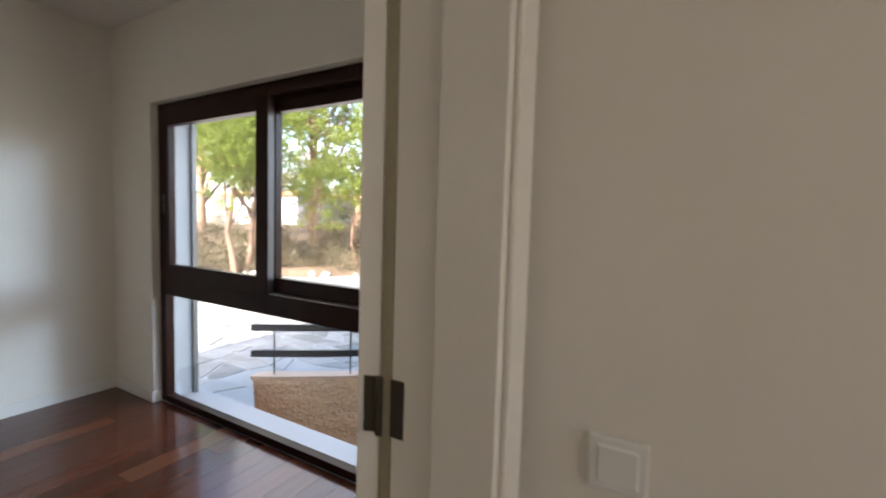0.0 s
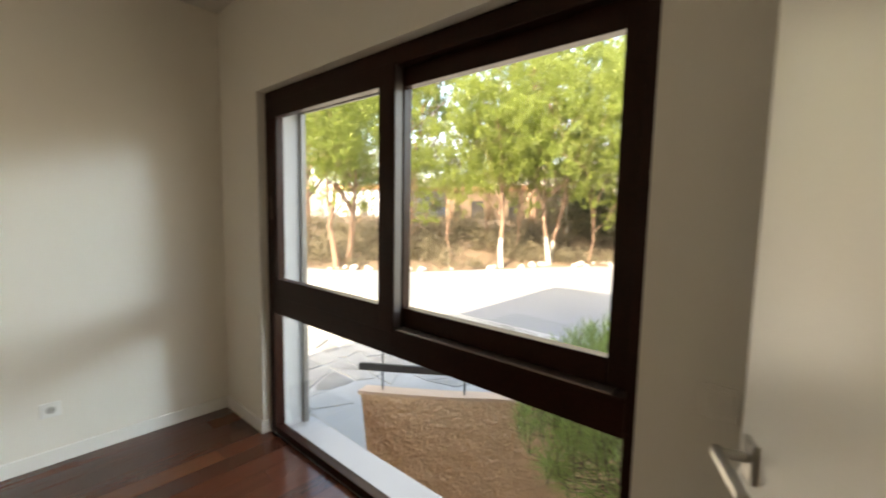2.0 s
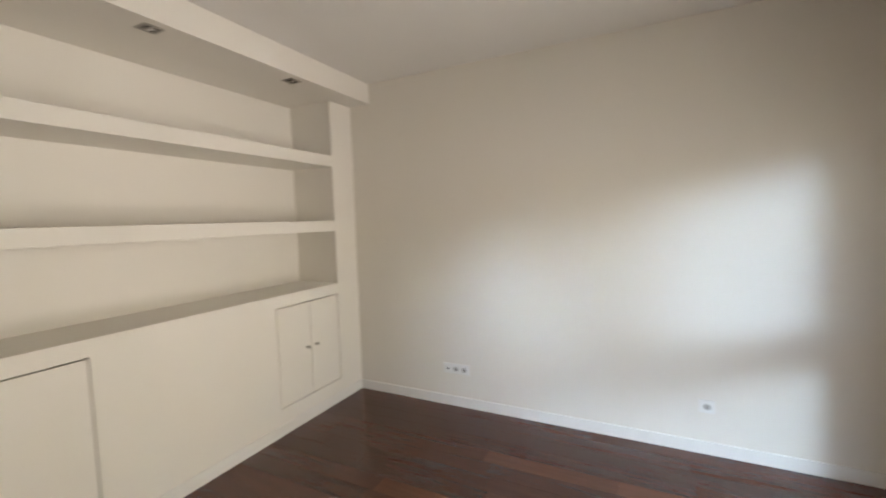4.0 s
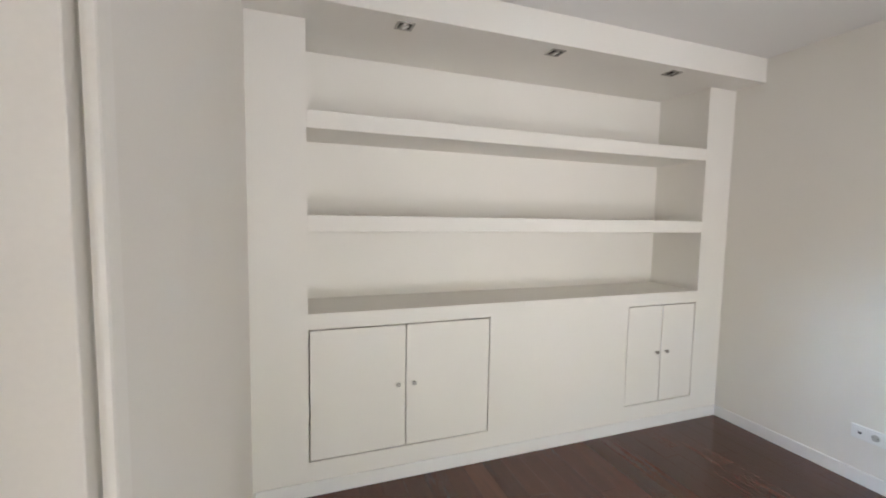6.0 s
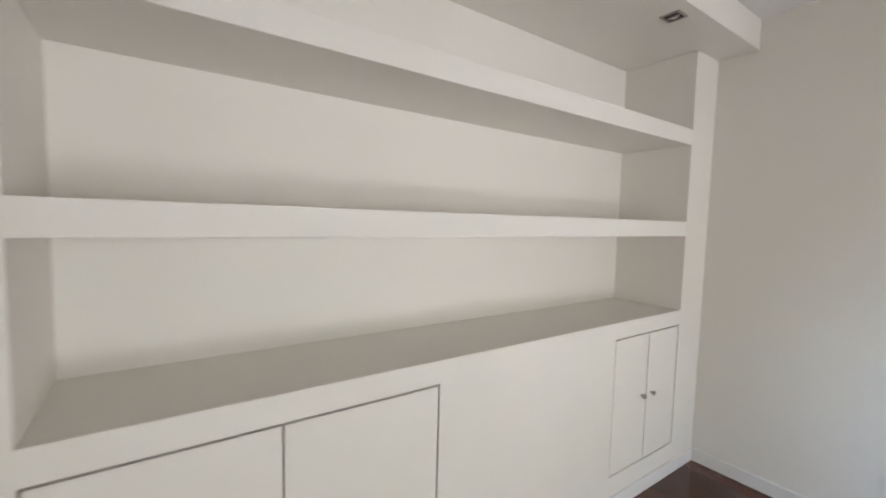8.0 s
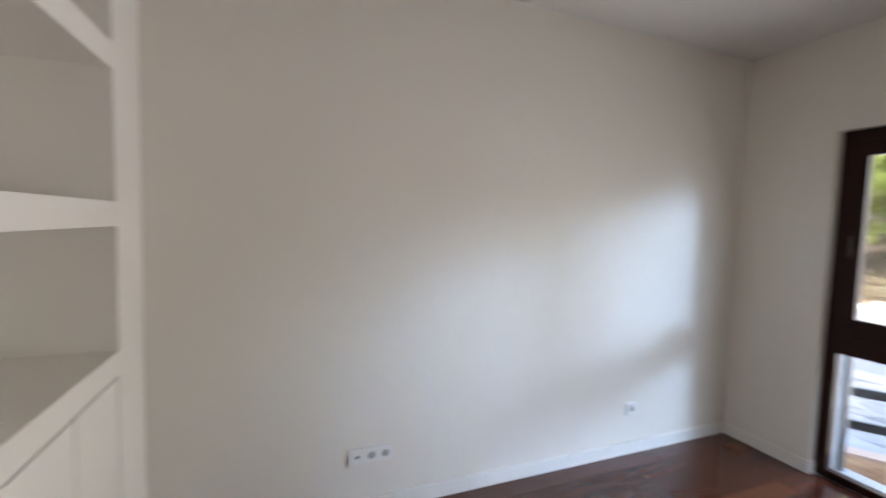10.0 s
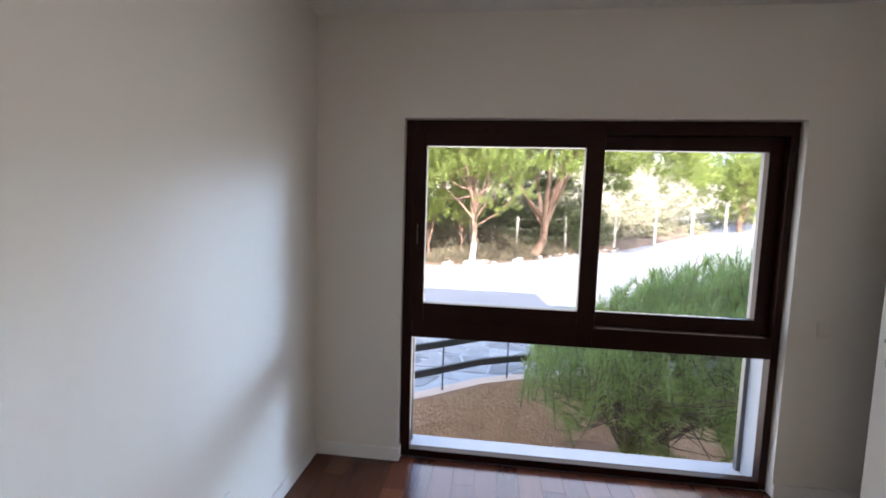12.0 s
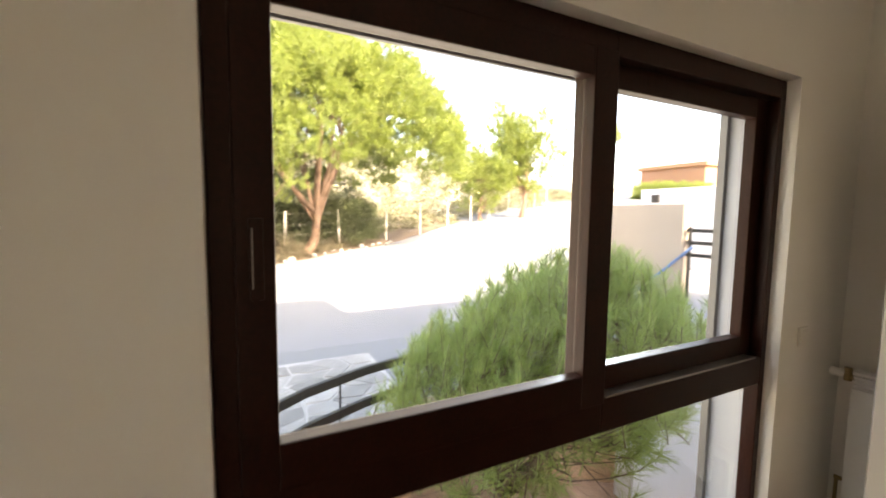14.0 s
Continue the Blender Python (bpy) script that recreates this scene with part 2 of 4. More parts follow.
bm = bmesh.new()
box(bm, 0.05, 0.110, WIN_L - 0.064, WIN_L - 0.002, 0.004, WIN_T - 0.002, bevel=0.004)
box(bm, 0.05, 0.110, WIN_R + 0.002, WIN_R + 0.042, 0.004, 0.80, bevel=0.004)
box(bm, 0.05, 0.160, WIN_R + 0.002, WIN_R + 0.042, 0.80, WIN_T - 0.002, bevel=0.004)
box(bm, 0.05, 0.160, WIN_R + 0.042, -1.680, WIN_T - 0.077, WIN_T - 0.002, bevel=0.004)
box(bm, 0.05, 0.112, -1.680, WIN_L - 0.064, WIN_T - 0.077, WIN_T - 0.002, bevel=0.004)
box(bm, 0.05, 0.106, WIN_R + 0.042, WIN_L - 0.064, 0.004, 0.050, bevel=0.004)
part("frame", bm, FRAMEW, win)
bm = B(0.05, 0.112, -1.680, WIN_L - 0.064, 0.78, 0.90, bevel=0.004)
box(bm, 0.05, 0.150, WIN_R + 0.042, -1.680, 0.78, 0.90, bevel=0.004)
part("transom", bm, FRAMEW, win)
left_sash = part("sash", ring(0.046, 0.094, WIN_L - 0.05, -1.686, 0.885, 2.035, 0.080, 0.102, 0.088, 0.112), FRAMEW, win, "inner sliding sash with recessed pull")
right_sash = part("sash", ring(0.100, 0.148, -1.60, WIN_R + 0.030, 0.902, 2.03, 0.087, 0.085, 0.086, 0.088), FRAMEW, win, "outer sliding sash")
for name, x, y0, y1, z0, z1, owner in (("pane", 0.070, -0.66, -1.588, 0.992, 1.952, left_sash), ("pane", 0.124, -1.68, -2.595, 0.985, 1.95, right_sash),
                                       ("pane", 0.082, -0.595, -2.665, 0.045, 0.785, win)):
    p = part(name, B(x, x + 0.006, y1, y0, z0, z1), GLASS, owner)
    p.visible_shadow = False
# thin strip added to paint that sheen on the stile
part("sash_sheen", B(0.050, 0.090, -1.6880, -1.6862, 0.895, 2.025), SASHSHEEN, left_sash, "grey strip painting the sheen on the sash's side")
part("slide_track", B(0.052, 0.098, WIN_R + 0.08, -1.70, 0.900, 0.906), NICKEL, win, "aluminium running strip")
part("pull_handle", B(0.041, 0.047, -0.641, -0.613, 1.330, 1.505, bevel=0.002), FRAMEW, left_sash, "dark recessed pull plate")
part("pull_edge", B(0.037, 0.041, -0.6198, -0.6182, 1.355, 1.485, bevel=0.0008), NICKEL, win, "bright metal lip of the pull")
# sill and reveal take the darkened white, which imitates shade
thing("exterior_sill", B(0.111, 0.34, WIN_R + 0.002, WIN_L - 0.002, -0.09, -0.012, bevel=0.004), REVEAL, "white exterior window sill, greyed for its shade", "window sill", kind="structure")
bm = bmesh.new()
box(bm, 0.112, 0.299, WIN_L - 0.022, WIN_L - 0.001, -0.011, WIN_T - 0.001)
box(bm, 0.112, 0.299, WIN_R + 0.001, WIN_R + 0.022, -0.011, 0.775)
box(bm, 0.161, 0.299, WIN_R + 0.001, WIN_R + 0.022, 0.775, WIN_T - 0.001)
thing("window_reveal", bm, REVEAL, "white rendered outer window reveal, greyed for its shade", "reveal", kind="structure")
for y in (WIN_L - 0.034, WIN_R + 0.034):
    bm = bmesh.new()
    box(bm, 0.255, 0.29, y - 0.012, y + 0.012, -0.02, WIN_T - 0.03, bevel=0.002)
    thing("shutter_rail", bm, ALU, "grey aluminium roller shutter guide rail", "shutter rail", "shutter rails beside the window", kind="structure")


# ---- built-in bookcase ----
book = thing("built_in_bookcase", None, None, "cream painted built-in bookcase with deep open shelves and cupboards", "bookcase")
Y_R, Y_L, SOFF = -0.268, -3.078, 2.515
part("pillar", B(BACK_X, CASE_X, Y_R, 0, 0, SOFF), CASE, book)
part("pillar", B(BACK_X, CASE_X, Y_S, Y_L, 0, SOFF), CASE, book)
part("back_panel", B(BACK_X - 0.001, BACK_X + 0.006, Y_L, Y_R, 1.0, SOFF), CASE, book)
part("header", B(BACK_X, -3.388, Y_S + 0.001, -0.001, SOFF + 0.002, H - 0.002, bevel=0.002), CASE, book)
part("shelf", B(BACK_X + 0.006, CASE_X, Y_L, Y_R, 1.981, 2.070, bevel=0.003), CASE, book)
part("shelf", B(BACK_X + 0.006, CASE_X, Y_L, Y_R, 1.450, 1.536, bevel=0.003), CASE, book)
Z0, Z1 = 0.190, 0.924
DOORS = ((-0.278, -0.922), (-2.006, -3.077))
part("counter", B(BACK_X, CASE_X, Y_L, Y_R, Z1, 1.010), CASE, book)
part("base_rail", B(BACK_X, CASE_X, Y_L, Y_R, 0, Z0), CASE, book)
part("front_panel", B(BACK_X, CASE_X, DOORS[1][0], DOORS[0][1], Z0, Z1), CASE, book)
part("front_panel", B(BACK_X, CASE_X, DOORS[0][0], Y_R, Z0, Z1), CASE, book)
part("plinth", B(CASE_X, CASE_X + 0.010, Y_S + 0.016, -BT - 0.001, 0.0, BB, bevel=0.003), TRIM, book)
for ya, yb in DOORS:
    mid = (ya + yb) / 2
    for s, (y0, y1) in ((1, (mid + 0.003, ya - 0.006)), (-1, (yb + 0.006, mid - 0.003))):
        d = part("cupboard_door", B(CASE_X - 0.022, CASE_X - 0.001, y0, y1, Z0 + 0.006, Z1 - 0.008, bevel=0.0015), CASE, book)
        ky, kz = mid + s * 0.047, 0.572
        bm = rod(bmesh.new(), (CASE_X - 0.001, ky, kz), (CASE_X + 0.014, ky, kz), 0.006, seg=16)
        rod(bm, (CASE_X + 0.012, ky, kz), (CASE_X + 0.020, ky, kz), 0.011, 0.0135, seg=20)
        rod(bm, (CASE_X + 0.020, ky, kz), (CASE_X + 0.025, ky, kz), 0.0135, 0.010, seg=20)
        part("knob", bm, NICKEL, d, "small round satin nickel knob")


# ---- parquet floor ----
floor = thing("floor", B(-2.05, -0.85, -6.2, Y_S - 0.001, -0.014, 0.0), MERBAU, "dark red-brown wooden strip parquet, satin varnished", "floor", kind="structure")
rng = random.Random(5)
PLANK_W = 0.128
row, y = 0, 0.0
while y > Y_S + 0.001:
    y2 = max(y - PLANK_W, Y_S)
    x = CASE_X - 0.002
    first = True
    while x < 0.048:
        length = rng.uniform(0.25, 1.1) if first else rng.uniform(0.75, 1.25)
        x2 = x + length
        if x2 > 0.048 - 0.2:
            x2 = 0.048
        part("plank", B(x + 0.0005, x2 - 0.0005, y2 + 0.0005, y - 0.0005, -0.014, rng.uniform(-0.0003, 0.0), bevel=0.0006), MERBAU_LIGHT if rng.random() < 0.11 else MERBAU, floor)
        x, first = x2, False
    y = y2


# ---- open door ----
HINGE = Matrix.Translation((-0.962, -3.280, 0)) @ Matrix.Rotation(radians(22.0), 4, "Z")
LEAF, THICK = 0.795, 0.040
door = thing("door_1", None, None, "white lacquered interior door standing wide open", "door", kind="structure", m=HINGE)
bm = bmesh.new()
for x0, x1 in ((0.0006, 0.342), (0.346, LEAF)):
    box(bm, x0, x1, 0, THICK, 0.008, 2.032, bevel=0.0018)
box(bm, 0.338, 0.350, 0.004, THICK - 0.004, 0.012, 2.028)
leaf = part("leaf", bm, DOORW, door)
for side in (1, -1):
    face = THICK if side > 0 else 0.0
    s = side
    bm = B(0.713, 0.757, min(face, face + s * 0.009), max(face, face + s * 0.009), 0.980, 1.050, bevel=0.003)
    part("handle_rose", bm, NICKEL, door)
    bm = rod(bmesh.new(), (0.735, face, 1.018), (0.735, face + s * 0.052, 1.018), 0.009, seg=16)
    box(bm, 0.605, 0.746, min(face + s * 0.045, face + s * 0.061), max(face + s * 0.045, face + s * 0.061), 1.008, 1.028, bevel=0.004)
    part("lever", bm, NICKEL, door, "satin nickel lever handle")
    bm = B(0.713, 0.757, min(face, face + s * 0.009), max(face, face + s * 0.009), 0.880, 0.950, bevel=0.003)
    part("key_rose", bm, NICKEL, door)
bm = B(0.732, 0.738, THICK + 0.008, THICK + 0.030, 0.908, 0.918, bevel=0.001)
box(bm, 0.723, 0.747, THICK + 0.030, THICK + 0.033, 0.902, 0.926, bevel=0.001)
part("key", bm, NICKEL, door, "nickel key left in the lock")
bm = bmesh.new()
for k in range(16):
    a0, a1 = k / 16 * math.tau, (k + 1) / 16 * math.tau
    rod(bm, (0.735, THICK + 0.031 + 0.013 * math.cos(a0), 0.896 + 0.013 * math.sin(a0)),
        (0.735, THICK + 0.031 + 0.013 * math.cos(a1), 0.896 + 0.013 * math.sin(a1)), 0.0012, seg=6)
box(bm, 0.733, 0.736, THICK + 0.022, THICK + 0.034, 0.835, 0.884, bevel=0.001)
part("key_ring", bm, NICKEL, door, "hanging spare key on a ring")
part("latch_plate", B(LEAF - 0.0005, LEAF + 0.0015, 0.009, 0.031, 0.86, 1.08), NICKEL, door)
for z in (0.27, 1.03, 1.80):
    bm = rod(bmesh.new(), (-0.006, 0.0, z - 0.05), (-0.006, 0.0, z + 0.05), 0.0065, seg=14)
    box(bm, -0.001, 0.0035, 0.0, 0.029, z - 0.049, z + 0.049, bevel=0.001)
    part("hinge", bm, BRONZE, door, "dark bronze butt hinge")
for z in (0.27, 1.03, 1.80):
    part("hinge_plate", B(DOOR_E - 0.003, DOOR_E + 0.001, Y_S + 0.030, Y_S + 0.056, z - 0.049, z + 0.049, bevel=0.0012), BRONZE, frame_ob)


# ---- sockets and switches ----
def socket_plate(x, z, gangs, label):
    """Wall socket plate on the north wall; flat discs with painted shade make its wells."""
    w = 0.071 * gangs + 0.014
    ob = thing("wall_socket", None, None, label, "socket")
    ob.location = (x, -0.0005, z)
    part("plate", B(-w / 2, w / 2, -0.010, 0, -0.041, 0.041, bevel=0.004), PLASTIC, ob)
    for g in range(gangs):
        gx = (g - (gangs - 1) / 2) * 0.071
        part("insert", B(gx - 0.028, gx + 0.028, -0.0125, -0.0095, -0.028, 0.028, bevel=0.002), PLASTIC, ob)
        if gangs == 3 and g == 0:
            part("jack", B(gx - 0.008, gx + 0.008, -0.0135, -0.012, -0.007, 0.007), DARKHOLE, ob)
            continue
        # no real hollow: grey and near-black pieces paint the shade of the holes
        part("well", rod(bmesh.new(), (gx, -0.0135, 0), (gx, -0.012, 0), 0.0195, seg=24), SHADEP, ob, "flat round disc greyed to look like a shaded socket well")
        b = bmesh.new()
        for dx in (-0.0095, 0.0095):
            rod(b, (gx + dx, -0.0145, 0), (gx + dx, -0.013, 0), 0.003, seg=10)
        part("contacts", b, DARKHOLE, ob)
    return ob


# the white plastic with a recess's shade put into its colour
SHADEP = shader("shaded_white_plastic", (0.40, 0.39, 0.37), 0.5, vary=0.02, bump=0)
socket_plate(-2.635, 0.308, 3, "white plastic triple wall socket above the skirting")
socket_plate(-0.917, 0.307, 1, "white plastic single wall socket above the skirting")


def switch_plate(m, label, finish=PLASTIC):
    ob = thing("light_switch", None, None, label, "light switch", m=m)
    part("plate", B(-0.042, 0.042, -0.009, 0, -0.042, 0.042, bevel=0.004), finish, ob)
    part("rocker", B(-0.029, 0.029, -0.014, -0.008, -0.029, 0.029, bevel=0.003), finish, ob)


switch_plate(pose(-0.8505, -3.648, 0.985, 0, 0, -90), "white plastic light switch on the corridor wall")
switch_plate(pose(-0.0005, -2.885, 0.985, 0, 0, -90), "painted-over blank switch plate beside the window", WALL)
bm = rod(bmesh.new(), (0, 0, 0), (0, -0.02, 0.004), 0.003, seg=8)
thing("wall_nail", bm, WALL, "small painted-over nail sticking out of the wall", "nail", m=pose(-1.834, 0.001, 1.808))


# ---- recessed spotlights over the shelves ----
def spotlight(y):
    ob = thing("recessed_spotlight", None, None, "square satin metal recessed spotlight, switched off", "spotlight", "spotlights over the shelves")
    ob.location = (-3.49, y, SOFF + 0.002)
    b = bmesh.new()
    for x0, x1, y0, y1 in ((-0.046, -0.034, -0.046, 0.046), (0.034, 0.046, -0.046, 0.046), (-0.034, 0.034, -0.046, -0.034), (-0.034, 0.034, 0.034, 0.046)):
        box(b, x0, x1, y0, y1, -0.006, 0, bevel=0.0015)
    part("bezel", b, NICKEL, ob)
    # flat near-black sheet paints the dark inside the fitting
    part("cavity", B(-0.034, 0.034, -0.034, 0.034, -0.0015, 0), DARKHOLE, ob)
    tilt = Matrix.Rotation(radians(18), 4, "X")
    b = rod(bmesh.new(), (0, 0, -0.009), (0, 0, -0.001), 0.024, 0.028, seg=24)
    bmesh.ops.transform(b, matrix=tilt, verts=b.verts)
    lamp = part("lamp", b, NICKEL, ob, "tilted halogen lamp with metal reflector")
    b = rod(bmesh.new(), (0, 0, -0.0105), (0, 0, -0.0085), 0.016, seg=20)
    bmesh.ops.transform(b, matrix=tilt, verts=b.verts)
    part("lens", b, PLASTIC, lamp)


for y in (-0.764, -1.679, -2.594):
    spotlight(y)


# ---- radiator behind the door ----
RADW = shader("radiator_enamel", (0.80, 0.79, 0.75), 0.3, vary=0.02, scale=6, fine=200, bump=0.02)
rad = thing("radiator", None, None, "white aluminium sectional radiator on the wall behind the door", "radiator")
rad.location = (0.018, 0.0, 0.0)
for k in range(5):
    x1 = -0.105 - 0.080 * k
    bm = B(x1 - 0.076, x1, -3.275, -3.205, 0.20, 0.76, bevel=0.006)
    box(bm, x1 - 0.079, x1 + 0.003, -3.205, -3.192, 0.17, 0.715, bevel=0.004)
    for z in (0.726, 0.745, 0.764):
        box(bm, x1 - 0.074, x1 - 0.002, -3.214, -3.194, z, z + 0.009, bevel=0.002)
    box(bm, x1 - 0.079, x1 + 0.003, -3.270, -3.196, 0.782, 0.794, bevel=0.003)
    part("section", bm, RADW, rad)
bm = rod(bmesh.new(), (-0.104, -3.235, 0.755), (-0.060, -3.235, 0.755), 0.011, seg=14)
rod(bm, (-0.075, -3.235, 0.735), (-0.075, -3.235, 0.798), 0.016, seg=14)
part("valve", bm, BRASS, rad, "brass radiator valve")
part("valve_knob", rod(bmesh.new(), (-0.062, -3.230, 0.765), (-0.010, -3.215, 0.770), 0.019, 0.023, seg=20), RADW, rad, "white thermostatic knob")
bm = rod(bmesh.new(), (-0.104, -3.235, 0.235), (-0.060, -3.235, 0.235), 0.010, seg=14)
rod(bm, (-0.068, -3.235, 0.0), (-0.068, -3.235, 0.240), 0.008, seg=12)
part("return_valve", bm, BRASS, rad, "brass lockshield valve")
for x in (-0.22, -0.38):
    part("bracket", rod(bmesh.new(), (x, -3.276, 0.66), (x, -3.301, 0.66), 0.006), NICKEL, rad)

# roller shutter, pulled up
bm = bmesh.new()
for k in range(3):
    box(bm, 0.262, 0.280, WIN_R + 0.04, WIN_L - 0.04, 2.010 + 0.022 * k, 2.030 + 0.022 * k, bevel=0.004)
# solid dark board added to paint shade on the lintel's underside
thing("lintel_shade", B(0.162, 0.298, WIN_R + 0.023, WIN_L - 0.023, WIN_T - 0.022, WIN_T - 0.002), FRAMEW, "dark board under the lintel, coloured for its shade", "shutter box", kind="structure")
thing("roller_shutter", bm, ALU, "grey roller shutter slats pulled up under the lintel", "shutter", kind="structure")

# ==== outside ====
# ---- outside: materials ----
CONCRETE = shader("pale_concrete_drive", (0.225, 0.23, 0.24), 0.9, vary=0.10, scale=0.7, fine=9, bump=0.08, distance=0.01)
SOIL = shader("dry_needle_soil", (0.48, 0.30, 0.19), 0.95, vary=0.4, scale=4, fine=60, bump=0.8, distance=0.02)
LITTER = shader("pine_litter", (0.155, 0.105, 0.068), 0.95, vary=0.55, scale=1.3, fine=14, bump=0.9, distance=0.04)
COPING = shader("pale_render_coping", (0.72, 0.50, 0.36), 0.85, vary=0.08, scale=5, fine=60, bump=0.3, distance=0.004)
FLAG = shader("grey_slate_flagstone", (0.31, 0.30, 0.28), 0.8, vary=0.5, scale=5, fine=60, bump=0.4, distance=0.006, objrand=1.0)
JOINT = shader("pale_mortar", (0.44, 0.425, 0.40), 0.9, vary=0.1, scale=6, fine=80, bump=0.4, distance=0.005)
RAILW = shader("dark_rail_paint", (0.035, 0.032, 0.03), 0.5, vary=0.2, scale=10, fine=60, bump=0.1)
BARK = shader("pine_bark", (0.26, 0.16, 0.11), 0.95, vary=0.4, scale=6, fine=30, bump=1.0, distance=0.03, stretch=(1, 1, 0.4))
LIME = shader("limewashed_trunk", (0.50, 0.46, 0.41), 0.9, vary=0.2, scale=6, fine=30, bump=0.6, distance=0.02)
NEEDLE = leafy(shader("sunlit_pine_needles", (0.21, 0.255, 0.06), 0.5, vary=0.55, scale=1.6, fine=5, bump=0, island=0.5), (0.37, 0.44, 0.10), 0.42)
BUSHN = leafy(shader("bush_pine_needles", (0.36, 0.43, 0.15), 0.36, vary=0.5, scale=3, fine=20, bump=0, island=0.7), (0.50, 0.62, 0.20), 0.45)
FARLEAF = shader("far_wood_leaves", (0.11, 0.115, 0.05), 0.7, vary=0.45, scale=0.6, fine=5, bump=0, island=0.6)
SHRUB = shader("dark_shrub_leaves", (0.07, 0.085, 0.03), 0.7, vary=0.4, scale=1, fine=9, bump=0, island=0.7)
PALESCRUB = shader("pale_dry_scrub", (0.20, 0.19, 0.11), 0.8, vary=0.4, scale=0.9, fine=6, bump=0, island=0.8)
SCRUB = shader("dry_scrub_leaves", (0.135, 0.11, 0.065), 0.8, vary=0.5, scale=0.9, fine=6, bump=0, island=0.8)
TWIG = shader("bush_twig", (0.22, 0.16, 0.11), 0.9, vary=0.3, scale=12, fine=60, bump=0.4, distance=0.004)
OCHRE = shader("ochre_house_render", (0.36, 0.25, 0.17), 0.9, vary=0.1, scale=2, fine=30, bump=0.3, distance=0.01)
TANW = shader("tan_boundary_render", (0.52, 0.42, 0.33), 0.9, vary=0.1, scale=2, fine=30, bump=0.4, distance=0.01)
POST = shader("grey_fence_post", (0.50, 0.46, 0.40), 0.9, vary=0.2, scale=6, fine=40, bump=0.4)
HILL = shader("dry_hillside", (0.25, 0.225, 0.17), 0.95, vary=0.4, scale=0.3, fine=2, bump=0.5, distance=0.1)
ROOFT = shader("terracotta_fascia", (0.42, 0.22, 0.12), 0.8, vary=0.2, scale=3, fine=30, bump=0.3)
BLUEP = shader("blue_pole_paint", (0.14, 0.27, 0.52), 0.5, vary=0.1, scale=8, fine=60, bump=0.05)
DARKDOOR = shader("dark_house_door", (0.06, 0.05, 0.045), 0.6, vary=0.2, bump=0.1)
BRICKW = shader("red_brown_house_render", (0.42, 0.21, 0.13), 0.85, vary=0.15, scale=2, fine=30, bump=0.3, distance=0.01)


def raw(name, verts, faces, material, smooth=False):
    me = bpy.data.meshes.new(name)
    me.from_pydata([tuple(v) for v in verts], [], [tuple(f) for f in faces])
    me.materials.append(material)
    if smooth:
        me.polygons.foreach_set("use_smooth", [True] * len(me.polygons))
    return me


def place(name, me, parent=None, label="", category="", group="", kind="", loc=None):
    ob = new(name, me)
    if parent is not None:
        ob.parent = parent
    if loc is not None:
        ob.location = loc
    return tagged(ob, label, category, group, kind)


# ---- ground ----
WALL_PLAN = ((0.26, 1.385), (-0.12, 1.63), (-0.50, 1.90), (-1.00, 2.30), (-1.55, 2.56), (-2.4, 2.80), (-4.0, 2.95), (-7.0, 3.0))
GROUND_Z = -0.46


def wall_x(y):
    ys, xs = [p[0] for p in WALL_PLAN][::-1], [p[1] for p in WALL_PLAN][::-1]
    return float(np.interp(y, ys, xs))


def ground_z(x, y):
    """Level drive that climbs gently to the far side and towards the south."""
    far = min(max(x - 8.0, 0.0), 60.0) * 0.028
    south = min(max(-y - 3.0, 0.0), 40.0) * 0.10 * min(max((x - 6.0) / 6.0, 0.0), 1.0)
    return GROUND_Z + far + south


ys = sorted({-400, -250, -150, -90, -60, -45, -35, 35, 45, 60, 90, 150, 250, 400, *np.arange(-28, 28.1, 1.0).tolist(), 0.26, 0.27, *np.arange(-7, 0.26, 0.5).tolist()})
ds = [0, 0.25, 0.6, 1.2, 2, 3, 4, 5, 6, 7, 8, 9, 10, 12, 14, 16, 18, 21, 24, 28, 34, 42, 52, 70, 110, 200, 400]
verts, faces = [], []
for y in ys:
    start = wall_x(y) if y <= 0.26 else 0.32
    for d in ds:
        verts.append((start + d, y, ground_z(start + d, y)))
n = len(ds)
for a in range(len(ys) - 1):
    for b in range(n - 1):
        faces.append((a * n + b, a * n + b + 1, (a + 1) * n + b + 1, (a + 1) * n + b))
faces = [f[::-1] if (Vector(verts[f[1]]) - Vector(verts[f[0]])).cross(Vector(verts[f[2]]) - Vector(verts[f[0]])).z < 0 else f for f in faces]
place("ground", raw("ground", verts, faces, CONCRETE), label="pale sunlit concrete drive running up to the trees", category="ground", kind="structure")
verts, faces = [], []
for i in range(25):
    for j in range(13):
        y = 0.9 - i * 0.5
        x = 0.30 + (wall_x(min(y, 0.26)) - 0.32) * j / 12
        z = -1.10 + 0.05 * noise.noise(Vector((x * 1.3, y * 1.3, 0))) - 0.02 * i - 0.45 * min(max(y + 2.1, 0.0), 1.0) - min(max(-2.9 - y, 0.0) * 0.38, 1.0) + 0.03 * noise.noise(Vector((x * 5, y * 5, 3)))
        verts.append((x, y, z))
for i in range(24):
    for j in range(12):
        faces.append((i * 13 + j, i * 13 + j + 13, i * 13 + j + 14, i * 13 + j + 1))
place("planter_soil", raw("planter_soil", verts, faces, SOIL, True), label="brown soil strewn with dry pine needles", category="soil", kind="structure")

# ---- wooded bank beyond the drive ----
EDGE_Y = (-14, -9, -6.5, -4.5, -3, -1.5, 0, 2, 3.4, 4.2, 5.8, 8, 14, 26)
